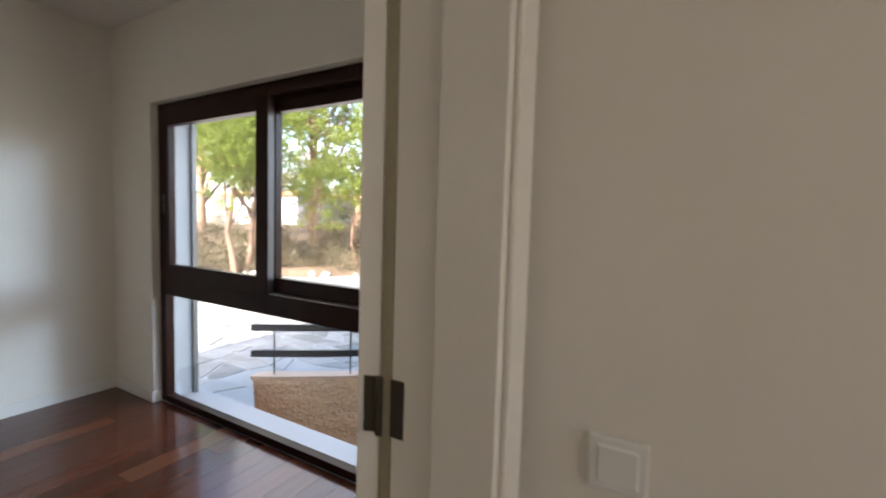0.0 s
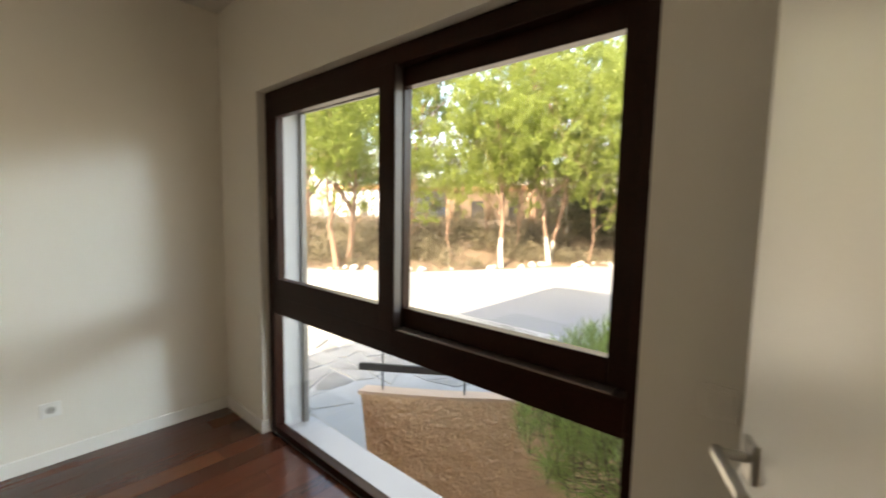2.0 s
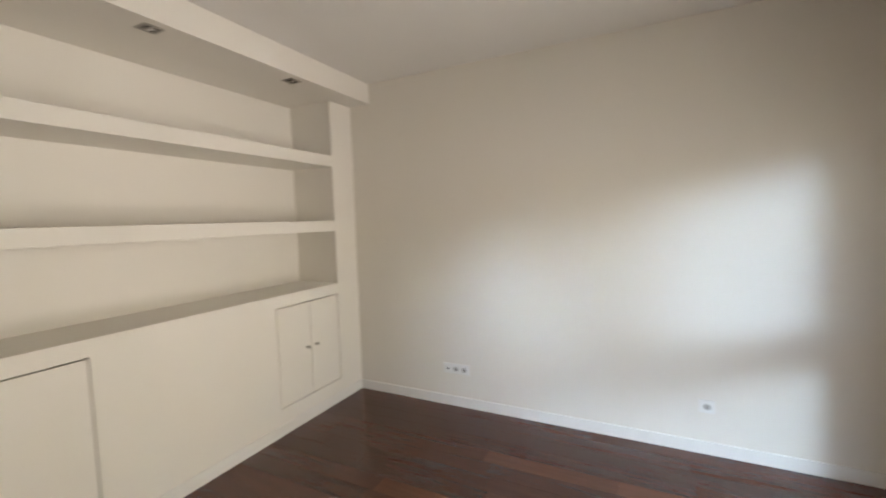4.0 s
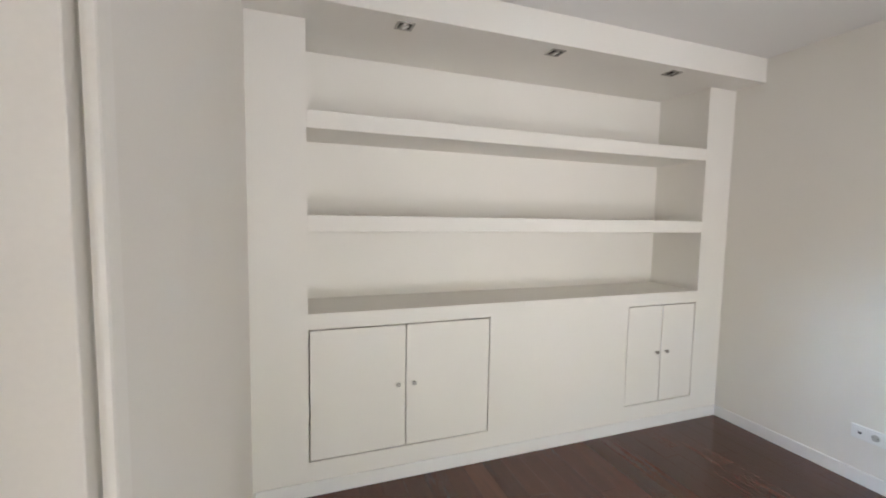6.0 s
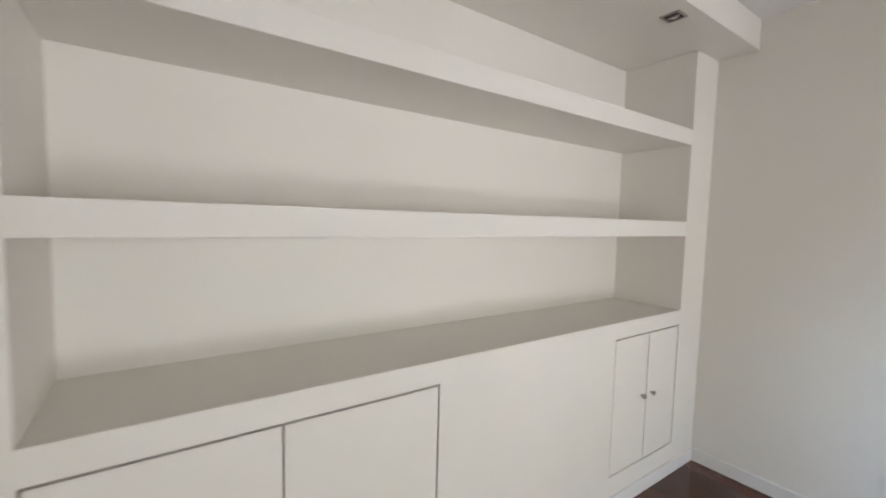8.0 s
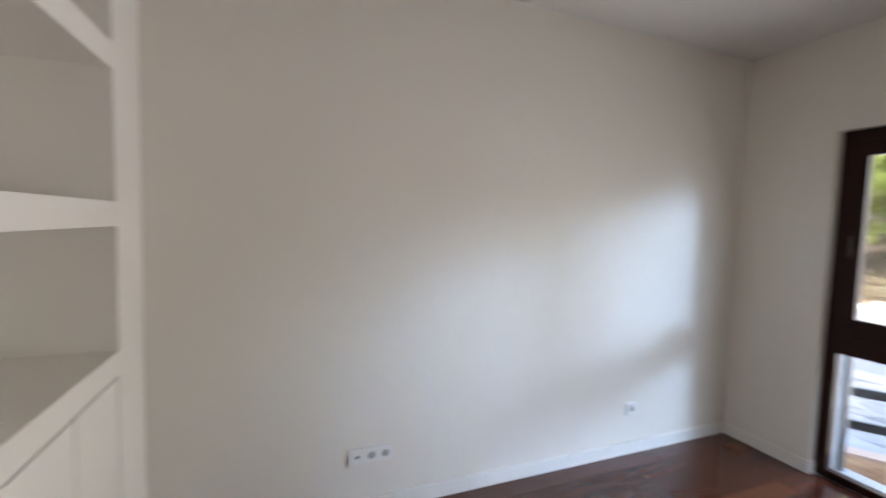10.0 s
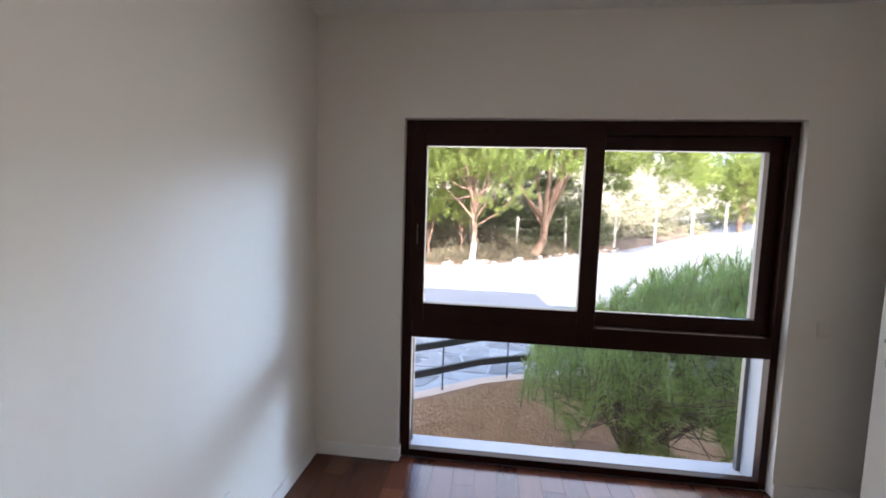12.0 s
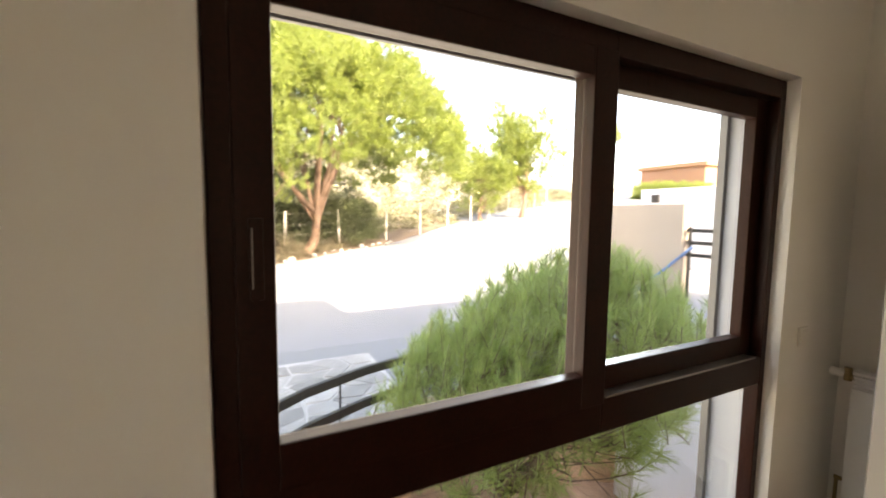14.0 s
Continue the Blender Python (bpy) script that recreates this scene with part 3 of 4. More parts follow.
EDGE_X = (23.0, 18.6, 16.6, 16.2, 15.4, 13.8, 12.8, 12.6, 11.2, 9.8, 7.8, 6.0, 3.5, 2.0)


def wood_edge(y):
    return float(np.interp(y, EDGE_Y, EDGE_X))


def bank_z(x, y):
    """Ground of the wood: it climbs from the edge of the drive."""
    d = max(x - wood_edge(y), 0.0)
    t = min(d / 9.0, 1.0)
    rise = float(np.interp(y, (-14, -8, -4, 5, 14), (0.25, 0.35, 0.7, 1.1, 0.75)))
    return ground_z(x, y) + rise * t * t * (3 - 2 * t) * 0.9 + 0.10 * t


verts, faces = [], []
NI, NJ = 110, 44
for i in range(NI + 1):
    for j in range(NJ + 1):
        y = -14 + 42 * i / NI
        d = 22.0 * (j / NJ) ** 1.5
        x = wood_edge(y) + d + (0.35 * noise.noise(Vector((y * 0.9, 1.7, 0))) + 0.18 * noise.noise(Vector((y * 3.1, 4.7, 0)))) * max(0.0, 1 - d / 2)
        rough = 0.10 * noise.noise(Vector((x * 0.9, y * 0.9, 5))) + 0.05 * noise.noise(Vector((x * 2.6, y * 2.6, 1)))
        verts.append((x, y, bank_z(x, y) + (rough + 0.05) * min(d / 0.8, 1.0) + 0.012 * min(d, 1.0) - (0.05 if j == 0 else 0.0)))
for i in range(NI):
    for j in range(NJ):
        faces.append((i * (NJ + 1) + j, i * (NJ + 1) + j + 1, (i + 1) * (NJ + 1) + j + 1, (i + 1) * (NJ + 1) + j))
place("wooded_bank", raw("wooded_bank", verts, faces, LITTER, True), label="bank of brown pine litter under the trees", category="ground", kind="structure")

# ---- retaining wall and its coping ----
def wall_ribbon(name, half_in, half_out, z0, z1, material, rough=0.0, steps=70, rows=14, seed=1.0):
    """A wall that follows the plan line, from half_in before it to half_out behind it."""
    v, f = [], []
    pts = []
    for k in range(steps + 1):
        y = 0.26 - k / steps * 7.2
        x = wall_x(y)
        dx = (wall_x(y - 0.05) - wall_x(y + 0.05)) / 0.1
        nrm = Vector((-1.0, -dx, 0)).normalized()
        pts.append((Vector((x, y, 0)), nrm))
    for p, nrm in pts:
        for r in range(rows + 1):
            z = z0 + (z1 - z0) * r / rows
            bump = rough * noise.noise(Vector((p.y * 9 + seed, z * 9, 0))) + rough * 0.6 * noise.noise(Vector((p.y * 23, z * 23, seed)))
            q = p + nrm * (half_in + bump)
            v.append((q.x, q.y, z))
        q = p - nrm * half_out
        v.append((q.x, q.y, z1))
        v.append((q.x, q.y, z0))
    m = rows + 3
    for a in range(steps):
        for b in range(m):
            c = (b + 1) % m
            f.append((a * m + b, a * m + c, (a + 1) * m + c, (a + 1) * m + b))
    f.append(tuple(range(m))[::-1])
    f.append(tuple(steps * m + b for b in range(m)))
    return raw(name, v, f, material)


rwall = place("retaining_wall", None, label="ochre rough-rendered retaining wall below the drive", category="wall", kind="structure")
place("wall_body", wall_ribbon("wall_body", 0.06, 0.06, -2.9, GROUND_Z + 0.03, STUCCO, rough=0.012, steps=240, rows=44), rwall)
place("coping", wall_ribbon("coping", 0.064, 0.09, GROUND_Z + 0.032, GROUND_Z + 0.062, COPING, rough=0.004, rows=2, steps=120), rwall)

# ---- rail on the wall ----
rail = thing("low_railing", None, None, "low railing of two dark planks on thin posts along the wall", "railing")
for z0, z1 in ((-0.190, -0.120), (0.100, 0.170)):
    v, f = [], []
    line = [Vector((wall_x(y), y, 0)) for y in np.linspace(0.255, -3.6, 22)]
    for p in line:
        v += [(p.x - 0.045, p.y, z0), (p.x - 0.045, p.y, z1), (p.x + 0.0, p.y, z1), (p.x + 0.0, p.y, z0)]
    for a in range(len(line) - 1):
        for b in range(4):
            c = (b + 1) % 4
            f.append((a * 4 + b, a * 4 + c, a * 4 + 4 + c, a * 4 + 4 + b))
    f += [(3, 2, 1, 0), tuple(4 * (len(line) - 1) + b for b in range(4))]
    place("plank", raw("plank", v, f, RAILW), rail)
for y in (0.08, -0.60, -1.33, -2.05, -2.8, -3.5):
    part("post", rod(bmesh.new(), (wall_x(y) + 0.008, y, GROUND_Z + 0.05), (wall_x(y) + 0.008, y, 0.175), 0.009, seg=10), RAILW, rail)

# ---- flagstones between the wall and the drive ----
PAVED = ((0.33, -1.22), (1.36, 0.24), (1.52, 0.27), (2.05, -0.5), (2.75, -1.55), (2.9, -2.2), (4.6, -2.2), (4.6, 6.4), (0.33, 6.4))
paving = place("flagstone_paving", raw("flagstone_paving", [(px, py, GROUND_Z + 0.021) for px, py in PAVED], [tuple(range(9))], JOINT),
               label="crazy paving of grey slate with pale joints", category="paving", kind="structure")
bm = bmesh.new()
quad = [bm.verts.new(v) for v in ((0.32, -1.235, -2.9), (1.355, 0.235, -2.9), (1.355, 0.235, GROUND_Z + 0.012), (0.32, -1.235, GROUND_Z + 0.012),
                                  (0.32, 0.20, -2.9), (1.355, 0.30, -2.9), (1.355, 0.30, GROUND_Z + 0.012), (0.32, 0.20, GROUND_Z + 0.012))]
for f in ((0, 1, 2, 3), (1, 5, 6, 2), (5, 4, 7, 6), (4, 0, 3, 7), (3, 2, 6, 7), (0, 4, 5, 1)):
    bm.faces.new([quad[k] for k in f])
bmesh.ops.recalc_face_normals(bm, faces=bm.faces)
thing("wall_return", bm, STUCCO, "ochre rendered return of the retaining wall under the paving", "wall", kind="structure")
rng = random.Random(11)
corner = {}


def grid_corner(i, j):
    if (i, j) not in corner:
        corner[(i, j)] = (0.50 + i * 0.31 + rng.uniform(-0.10, 0.10), -2.2 + j * 0.33 + rng.uniform(-0.11, 0.11) + (0.16 if i % 2 else 0))
    return corner[(i, j)]


for i in range(13):
    for j in range(24):
        quad = [Vector((*grid_corner(i + a, j + b), 0)) for a, b in ((0, 0), (1, 0), (1, 1), (0, 1))]
        mid = sum(quad, Vector()) / 4
        beyond = min(q.x - wall_x(min(q.y, 0.26)) for q in quad) > 0.13
        north = min(q.y - 0.25 - (q.x - 1.36) * 1.42 for q in quad) > 0.02
        if mid.y < 0.55 and not beyond and not north:
            continue
        if min(q.x for q in quad) < 0.34:
            continue
        top = GROUND_Z + 0.024 + rng.uniform(0, 0.012)
        pts = [mid + (q - mid) * 0.92 for q in quad]
        cut = rng.randrange(4)
        outline = []
        for k, p in enumerate(pts):
            if k == cut and rng.random() < 0.6:
                outline += [p.lerp(pts[k - 1], 0.25), p.lerp(pts[(k + 1) % 4], 0.3)]
            else:
                outline.append(p)
        m = len(outline)
        v = [(p.x, p.y, GROUND_Z) for p in outline] + [(p.x, p.y, top - 0.008) for p in outline] + \
            [tuple((mid + (p - mid) * 0.97).to_2d()) + (top,) for p in outline]
        f = [tuple(2 * m + k for k in range(m))]
        for k in range(m):
            c = (k + 1) % m
            f += [(k, c, m + c, m + k), (m + k, m + c, 2 * m + c, 2 * m + k)]
        place("flagstone", raw("flagstone", v, f, FLAG), paving)

# ---- the rest of the house, over and beside the room ----
thing("upper_storey", B(-9.0, 0.30, -3.20, 0.74, H + 0.2, 6.27), WHITEW, "white rendered upper storey over the room", "wall", kind="structure")
thing("side_storey", B(-9.0, 0.30, -12.0, -3.20, H + 0.2, 5.12), WHITEW, "white rendered storey beside the room", "wall", kind="structure")
thing("house_wall", B(-0.2, 0.30, -12.0, -6.4, -2.9, H + 0.2), WHITEW, "white rendered house wall", "wall", kind="structure")
thing("house_end_wall", B(-9.0, 0.30, 0.251, 0.74, -2.9, H + 0.2), WHITEW, "white rendered end wall of the house", "wall", kind="structure")
thing("house_footing", B(-0.2, 0.295, -6.4, 0.25, -2.9, -0.201), WHITEW, "white rendered wall foot below the window", "wall", kind="structure")
WB = B(2.34, 2.62, -9.0, -4.90, -2.9, -0.95, bevel=0.01)
thing("white_garden_wall", WB, WHITEW, "low white rendered garden wall", "wall", kind="structure")


# ---- plants ----
def tube(points, radii, seg=8):
    """A tapering branch along points, as vertices and faces."""
    v, f = [], []
    for k, (p, r) in enumerate(zip(points, radii)):
        d = (points[min(k + 1, len(points) - 1)] - points[max(k - 1, 0)]).normalized()
        side = d.orthogonal().normalized()
        up = d.cross(side)
        for s in range(seg):
            a = s / seg * math.tau
            v.append(p + (side * math.cos(a) + up * math.sin(a)) * r)
    for k in range(len(points) - 1):
        for s in range(seg):
            c = (s + 1) % seg
            f.append((k * seg + s, k * seg + c, k * seg + seg + c, k * seg + seg + s))
    return v, f


def joined(name, pieces, material, smooth=True):
    v, f = [], []
    for pv, pf in pieces:
        o = len(v)
        v += pv
        f += [tuple(i + o for i in face) for face in pf]
    return raw(name, v, f, material, smooth)


def limb(a, b, sag, r, gen, n=6):
    """A bent limb from a to b."""
    a, b = Vector(a), Vector(b)
    pts = []
    off = Vector((gen.uniform(-1, 1), gen.uniform(-1, 1), gen.uniform(-0.4, 0.4))) * sag * (b - a).length
    for k in range(n + 1):
        t = k / n
        pts.append(a.lerp(b, t) + off * math.sin(math.pi * t) + Vector((0, 0, -sag * 0.4 * math.sin(math.pi * t))))
    return pts, [r * (1 - 0.75 * k / n) for k in range(n + 1)]


def foliage(name, centres, sizes, per, length, width, material, seed, up=0.4):
    """Tufts of slim needle blades round many centres, in one mesh."""
    g = np.random.default_rng(seed)
    c = np.repeat(np.asarray(centres, float), per, axis=0)
    s = np.repeat(np.asarray(sizes, float), per)
    d = g.normal(size=c.shape)
    d /= np.linalg.norm(d, axis=1, keepdims=True)
    base = c + d * (s * g.random(len(s)) ** 0.5)[:, None] * np.array([1, 1, 0.7])
    way = d + np.array([0, 0, up]) + g.normal(size=c.shape) * 0.5
    way /= np.linalg.norm(way, axis=1, keepdims=True)
    side = np.cross(way, g.normal(size=c.shape))
    side /= np.linalg.norm(side, axis=1, keepdims=True) + 1e-9
    ln = (length * (0.6 + 0.8 * g.random(len(s))))[:, None]
    wd = (width * (0.7 + 0.6 * g.random(len(s))))[:, None]
    v = np.stack([base - side * wd, base + side * wd, base + way * ln + side * wd * 0.4, base + way * ln - side * wd * 0.4], 1).reshape(-1, 3)
    me = bpy.data.meshes.new(name)
    k = len(s)
    me.vertices.add(4 * k)
    me.vertices.foreach_set("co", v.ravel())
    me.loops.add(4 * k)
    me.loops.foreach_set("vertex_index", np.arange(4 * k))
    me.polygons.add(k)
    me.polygons.foreach_set("loop_start", np.arange(0, 4 * k, 4))
    me.update(calc_edges=True)
    me.materials.append(material)
    return me


def needle_brush(name, bases, tips, per, length, width, material, seed, splay=0.95):
    """Needles set round many shoots, each shoot from a base to a tip, in one mesh."""
    g = np.random.default_rng(seed)
    a = np.repeat(np.asarray(bases, float), per, axis=0)
    b = np.repeat(np.asarray(tips, float), per, axis=0)
    k = len(a)
    axis = b - a
    axis /= np.linalg.norm(axis, axis=1, keepdims=True) + 1e-9
    t = g.random(k)[:, None]
    base = a + (b - a) * t
    d = g.normal(size=(k, 3))
    d -= (d * axis).sum(1, keepdims=True) * axis
    d /= np.linalg.norm(d, axis=1, keepdims=True) + 1e-9
    way = d * splay * (1.15 - 0.6 * t) + axis * (0.45 + 0.6 * t) + g.normal(size=(k, 3)) * 0.12
    way /= np.linalg.norm(way, axis=1, keepdims=True)
    side = np.cross(way, g.normal(size=(k, 3)))
    side /= np.linalg.norm(side, axis=1, keepdims=True) + 1e-9
    ln = length * (0.65 + 0.6 * g.random((k, 1)))
    v = np.stack([base - side * width, base + side * width, base + way * ln + side * width * 0.3, base + way * ln - side * width * 0.3], 1).reshape(-1, 3)
    me = bpy.data.meshes.new(name)
    me.vertices.add(4 * k)
    me.vertices.foreach_set("co", v.ravel())
    me.loops.add(4 * k)
    me.loops.foreach_set("vertex_index", np.arange(4 * k))
    me.polygons.add(k)
    me.polygons.foreach_set("loop_start", np.arange(0, 4 * k, 4))
    me.update(calc_edges=True)
    me.materials.append(material)
    return me


def pine(x, y, height, spread, crown_low, seed, trunk_r=0.16, lime=False, clumps=230, label="", flat=0.55, stems=1, lean=(0, 0), per=150, size=0.42, fork_at=0.6, limbs=13, lobe_count=9, dome=False):
    """A pine with forking limbs under an uneven crown of needle tufts."""
    gen = random.Random(seed)
    zb = bank_z(x, y) - 0.05
    tree = thing("pine_tree", None, None, label, "tree", "pines beyond the drive")
    tree.location = (x, y, zb)
    mid_z = (crown_low + height) / 2
    half = (height - crown_low) / 2
    centres, sizes = [], []
    lobes = [(Vector((gen.uniform(-0.55, 0.55) * spread + lean[0], gen.uniform(-0.55, 0.55) * spread + lean[1], mid_z + gen.uniform(-0.5, 0.45) * half)),
              gen.uniform(0.35, 0.6)) for _ in range(lobe_count)]
    while dome and len(centres) < clumps:
        a, r = gen.uniform(0, math.tau), gen.random() ** 0.5
        wide = spread * (1 + 0.13 * math.sin(3 * a + 1) + 0.09 * math.sin(7 * a))
        px, py = math.cos(a) * wide * r, math.sin(a) * wide * r
        top = crown_low + (height - crown_low) * (1 - r ** 2.6) ** 0.55 + 0.75 * noise.noise(Vector((px * 0.75, py * 0.75, 4)))
        floor_z = crown_low + 0.9 - 0.8 * r + 0.4 * noise.noise(Vector((px, py, 9)))
        deep = gen.random() ** 1.7 * 2.2
        if top - deep > floor_z and noise.noise(Vector((px * 1.1, py * 1.1, (top - deep) * 1.3))) > -0.28:
            centres.append(Vector((px + lean[0], py + lean[1], top - deep)))
            sizes.append(gen.uniform(0.55, 1.05) * size)
    while len(centres) < clumps:
        c, s = gen.choice(lobes)
        d = Vector((gen.gauss(0, 1), gen.gauss(0, 1), gen.gauss(0, 1))).normalized() * gen.uniform(0.55, 1.0)
        p = c + Vector((d.x * spread * s, d.y * spread * s, d.z * half * s * 1.3 * flat / 0.55))
        if p.z > crown_low * 0.9:
            centres.append(p)
            sizes.append(gen.uniform(0.55, 1.15) * size)
    pieces, low = [], []
    for st in range(stems):
        ox = (st - (stems - 1) / 2) * 0.45
        fork = Vector((lean[0] * 0.4 + ox * 1.6, lean[1] * 0.4 + gen.uniform(-0.3, 0.3) - ox * 1.1 * (stems > 1), crown_low * fork_at * gen.uniform(0.8, 1.2)))
        top = Vector((lean[0] + ox * 2, lean[1], mid_z + half * 0.3))
        foot = Vector((ox, ox * 0.4, 0))
        p0, r0 = limb(foot, fork, 0.06, trunk_r, gen)
        r0 = [trunk_r * (1.25 - 0.45 * k / 6) for k in range(7)]
        if lime:
            low.append(tube(p0[:5], r0[:5], 10))
            pieces.append(tube(p0[4:], r0[4:], 10))
        else:
            pieces.append(tube(p0, r0, 10))
        pieces.append(tube(*limb(fork, top, 0.08, trunk_r * 0.8, gen), 8))
        for _ in range(int(limbs / stems) + 2):
            tip = gen.choice(centres if fork_at > 0.4 else [c for c in centres if c.z > mid_z - 0.1 * half])
            start = fork.lerp(top, gen.uniform(0.0, 0.6) if fork_at > 0.4 else gen.uniform(0.0, 0.25))
            pts, rr = limb(start, tip, 0.14, trunk_r * gen.uniform(0.28, 0.5), gen)
            pieces.append(tube(pts, rr, 6))
            for _ in range(6 if dome else 3):
                t2 = gen.choice(centres)
                if (t2 - pts[4]).length < spread * 0.7:
                    pieces.append(tube(*limb(pts[4], t2, 0.12, trunk_r * 0.16, gen, 4), 5))
    place("trunk", joined("trunk", pieces, BARK), tree)
    if lime:
        place("trunk_foot", joined("trunk_foot", low, LIME), tree, "limewashed pale lower trunk")
    heart = Vector((lean[0], lean[1], mid_z - half * 0.6))
    bases, tips = [], []
    for c, r in zip(centres, sizes):
        out = (c - heart).normalized()
        for _ in range(int(per / 22)):
            d = Vector((gen.gauss(0, 1), gen.gauss(0, 1), gen.gauss(0, 0.7))).normalized()
            a = c + d * r * gen.random() ** 0.5
            way = (out * 0.5 + d * 0.35 + Vector((gen.gauss(0, 0.25), gen.gauss(0, 0.25), 0.75))).normalized()
            bases.append(a)
            tips.append(a + way * gen.uniform(0.16, 0.34) * (size / 0.4))
    place("crown", needle_brush("crown", bases, tips, 26, 0.13 * (size / 0.4), 0.0125 * (size / 0.4), NEEDLE, seed), tree, "uneven crown of bright green needles")
    return tree


pine(16.3, -3.0, 8.3, 5.5, 3.1, 3, 0.21, clumps=2000, dome=True, lean=(0.2, -0.7), label="broad umbrella pine with spreading reddish limbs", flat=0.55, size=0.44, per=190, fork_at=0.30, limbs=9, lobe_count=16)
pine(12.65, -0.4, 6.0, 2.5, 2.2, 5, 0.10, lime=True, clumps=280, label="young pine with a limewashed trunk", size=0.34)
pine(11.8, 3.4, 7.6, 3.2, 2.5, 7, 0.075, lime=True, clumps=520, label="twin-stemmed pine with limewashed trunks", stems=2, size=0.34, lobe_count=12)
pine(10.1, 4.25, 6.3, 2.3, 2.3, 9, 0.075, clumps=270, label="leaning pine at the edge of the drive", lean=(0.3, 0.5), lime=True, size=0.34)
pine(6.7, 8.2, 6.6, 2.3, 2.0, 13, 0.09, clumps=340, label="pine with several thin stems", stems=2, size=0.34)
pine(8.6, 13.5, 9.0, 3.6, 2.6, 15, 0.16, clumps=360, label="pine at the edge of the wood", size=0.5)
pine(17.0, 7.0, 10.5, 4.2, 4.6, 17, 0.2, clumps=320, label="tall pine behind the front row", size=0.55)
pine(18.5, 1.2, 9.0, 4.0, 4.0, 19, 0.2, clumps=320, label="tall pine behind the front row", size=0.55)
pine(16.0, 15.0, 11.5, 4.8, 5.0, 21, 0.22, clumps=380, label="tall pine deeper in the wood", size=0.6)
pine(21.3, -17.6, 7.5, 2.3, 1.4, 23, 0.18, clumps=360, label="conical pine behind the fence", flat=0.8, size=0.46)
pine(21.9, -14.8, 5.2, 2.4, 0.8, 25, 0.14, clumps=260, label="low bushy pine behind the fence", size=0.46)
pine(28.9, -33.9, 7.6, 2.8, 4.6, 27, 0.18, clumps=190, label="distant windswept pine against the sky", lean=(1.6, -1.2), flat=0.35, size=0.5)


# thin young pines along the edge of the drive
for k, (x, y) in enumerate(((13.6, 1.2), (12.6, 2.4), (11.6, 4.6), (9.6, 5.9), (8.9, 7.1), (8.2, 9.4), (14.4, 0.2), (14.6, 4.2), (12.8, 6.6), (11.0, 9.6))):
    pine(x, y, 3.3 + (k * 37 % 10) * 0.2, 1.15, 1.3, 101 + k, 0.04, clumps=60, label="thin young pine among the scrub", size=0.34, per=90, limbs=8)


# ---- pale stones along the edge of the drive ----
gen = random.Random(61)
bm = bmesh.new()
for _ in range(70):
    y = gen.uniform(-7, 8)
    x = wood_edge(y) + gen.uniform(-0.15, 0.45)
    r = gen.uniform(0.05, 0.15)
    made = bmesh.ops.create_icosphere(bm, subdivisions=1, radius=r, matrix=Matrix.Translation((x, y, ground_z(x, y) + 0.3 * r)))
    for v in made["verts"]:
        v.co += Vector((gen.uniform(-1, 1), gen.uniform(-1, 1), gen.uniform(-0.6, 0.6))) * r * 0.25
place("edge_stones", mesh("edge_stones", bm, JOINT), label="pale loose stones along the edge of the drive", category="stones", kind="stuff")

# ---- scrub under the trees ----
gen = random.Random(31)
cs, ss = [], []
for _ in range(2300):
    y = gen.uniform(-6.5, 22)
    deep = 0.25 + gen.uniform(0, 9.5) * gen.random() ** 0.5
    x = wood_edge(y) + deep
    if noise.noise(Vector((x * 0.45, y * 0.45, 3))) < -0.12:
        continue
    h = gen.random() ** 1.6 * 1.0 * min(1.0, 0.10 + deep / 3.5)
    cs.append((x, y, bank_z(x, y) + h))
    ss.append(gen.uniform(0.18, 0.5))
place("scrub", foliage("scrub", cs, ss, 80, 0.13, 0.012, SCRUB, 33, up=0.6), label="dry brown and green scrub under the pines", category="scrub", kind="stuff")
cs, ss = [], []
for _ in range(900):
    y = gen.uniform(-4.6, 4.6)
    x = gen.uniform(17.2, 19.0) - 0.35 * max(y, 0)
    cs.append((x, y, bank_z(x, y) + gen.random() ** 0.8 * (1.75 + 0.5 * noise.noise(Vector((y * 0.8, 0, 0))))))
    ss.append(gen.uniform(0.2, 0.42))
place("dark_hedge", foliage("dark_hedge", cs, ss, 120, 0.13, 0.014, SHRUB, 34), label="dense dark hedge behind the fence under the trees", category="hedge", kind="stuff")
cs, ss = [], []
for _ in range(260):
    a = gen.uniform(0, math.tau)
    cs.append((18.4 + 1.5 * math.cos(a) * gen.random(), -5.2 + 1.5 * math.sin(a) * gen.random(), bank_z(18.4, -5.2) + gen.uniform(0.1, 1.75)))
    ss.append(gen.uniform(0.25, 0.45))
place("dark_shrub", foliage("dark_shrub", cs, ss, 150, 0.14, 0.018, SHRUB, 35), label="dense dark green shrub under the umbrella pine", category="shrub")
def hill_z(x, y):
    """Dry slope that closes the view behind the wood and the fence."""
    t = min(max((x - 27.0) / 30.0, 0.0), 1.0)
    top = float(np.interp(y, (-60, -34, -22, -12, 20, 60), (2.0, 3.0, 6.5, 9.0, 8.0, 6.0)))
    return ground_z(x, y) - 0.25 + top * t * t * (3 - 2 * t) + 0.8 * noise.noise(Vector((x * 0.11, y * 0.11, 2))) * min(t * 4, 1.0)


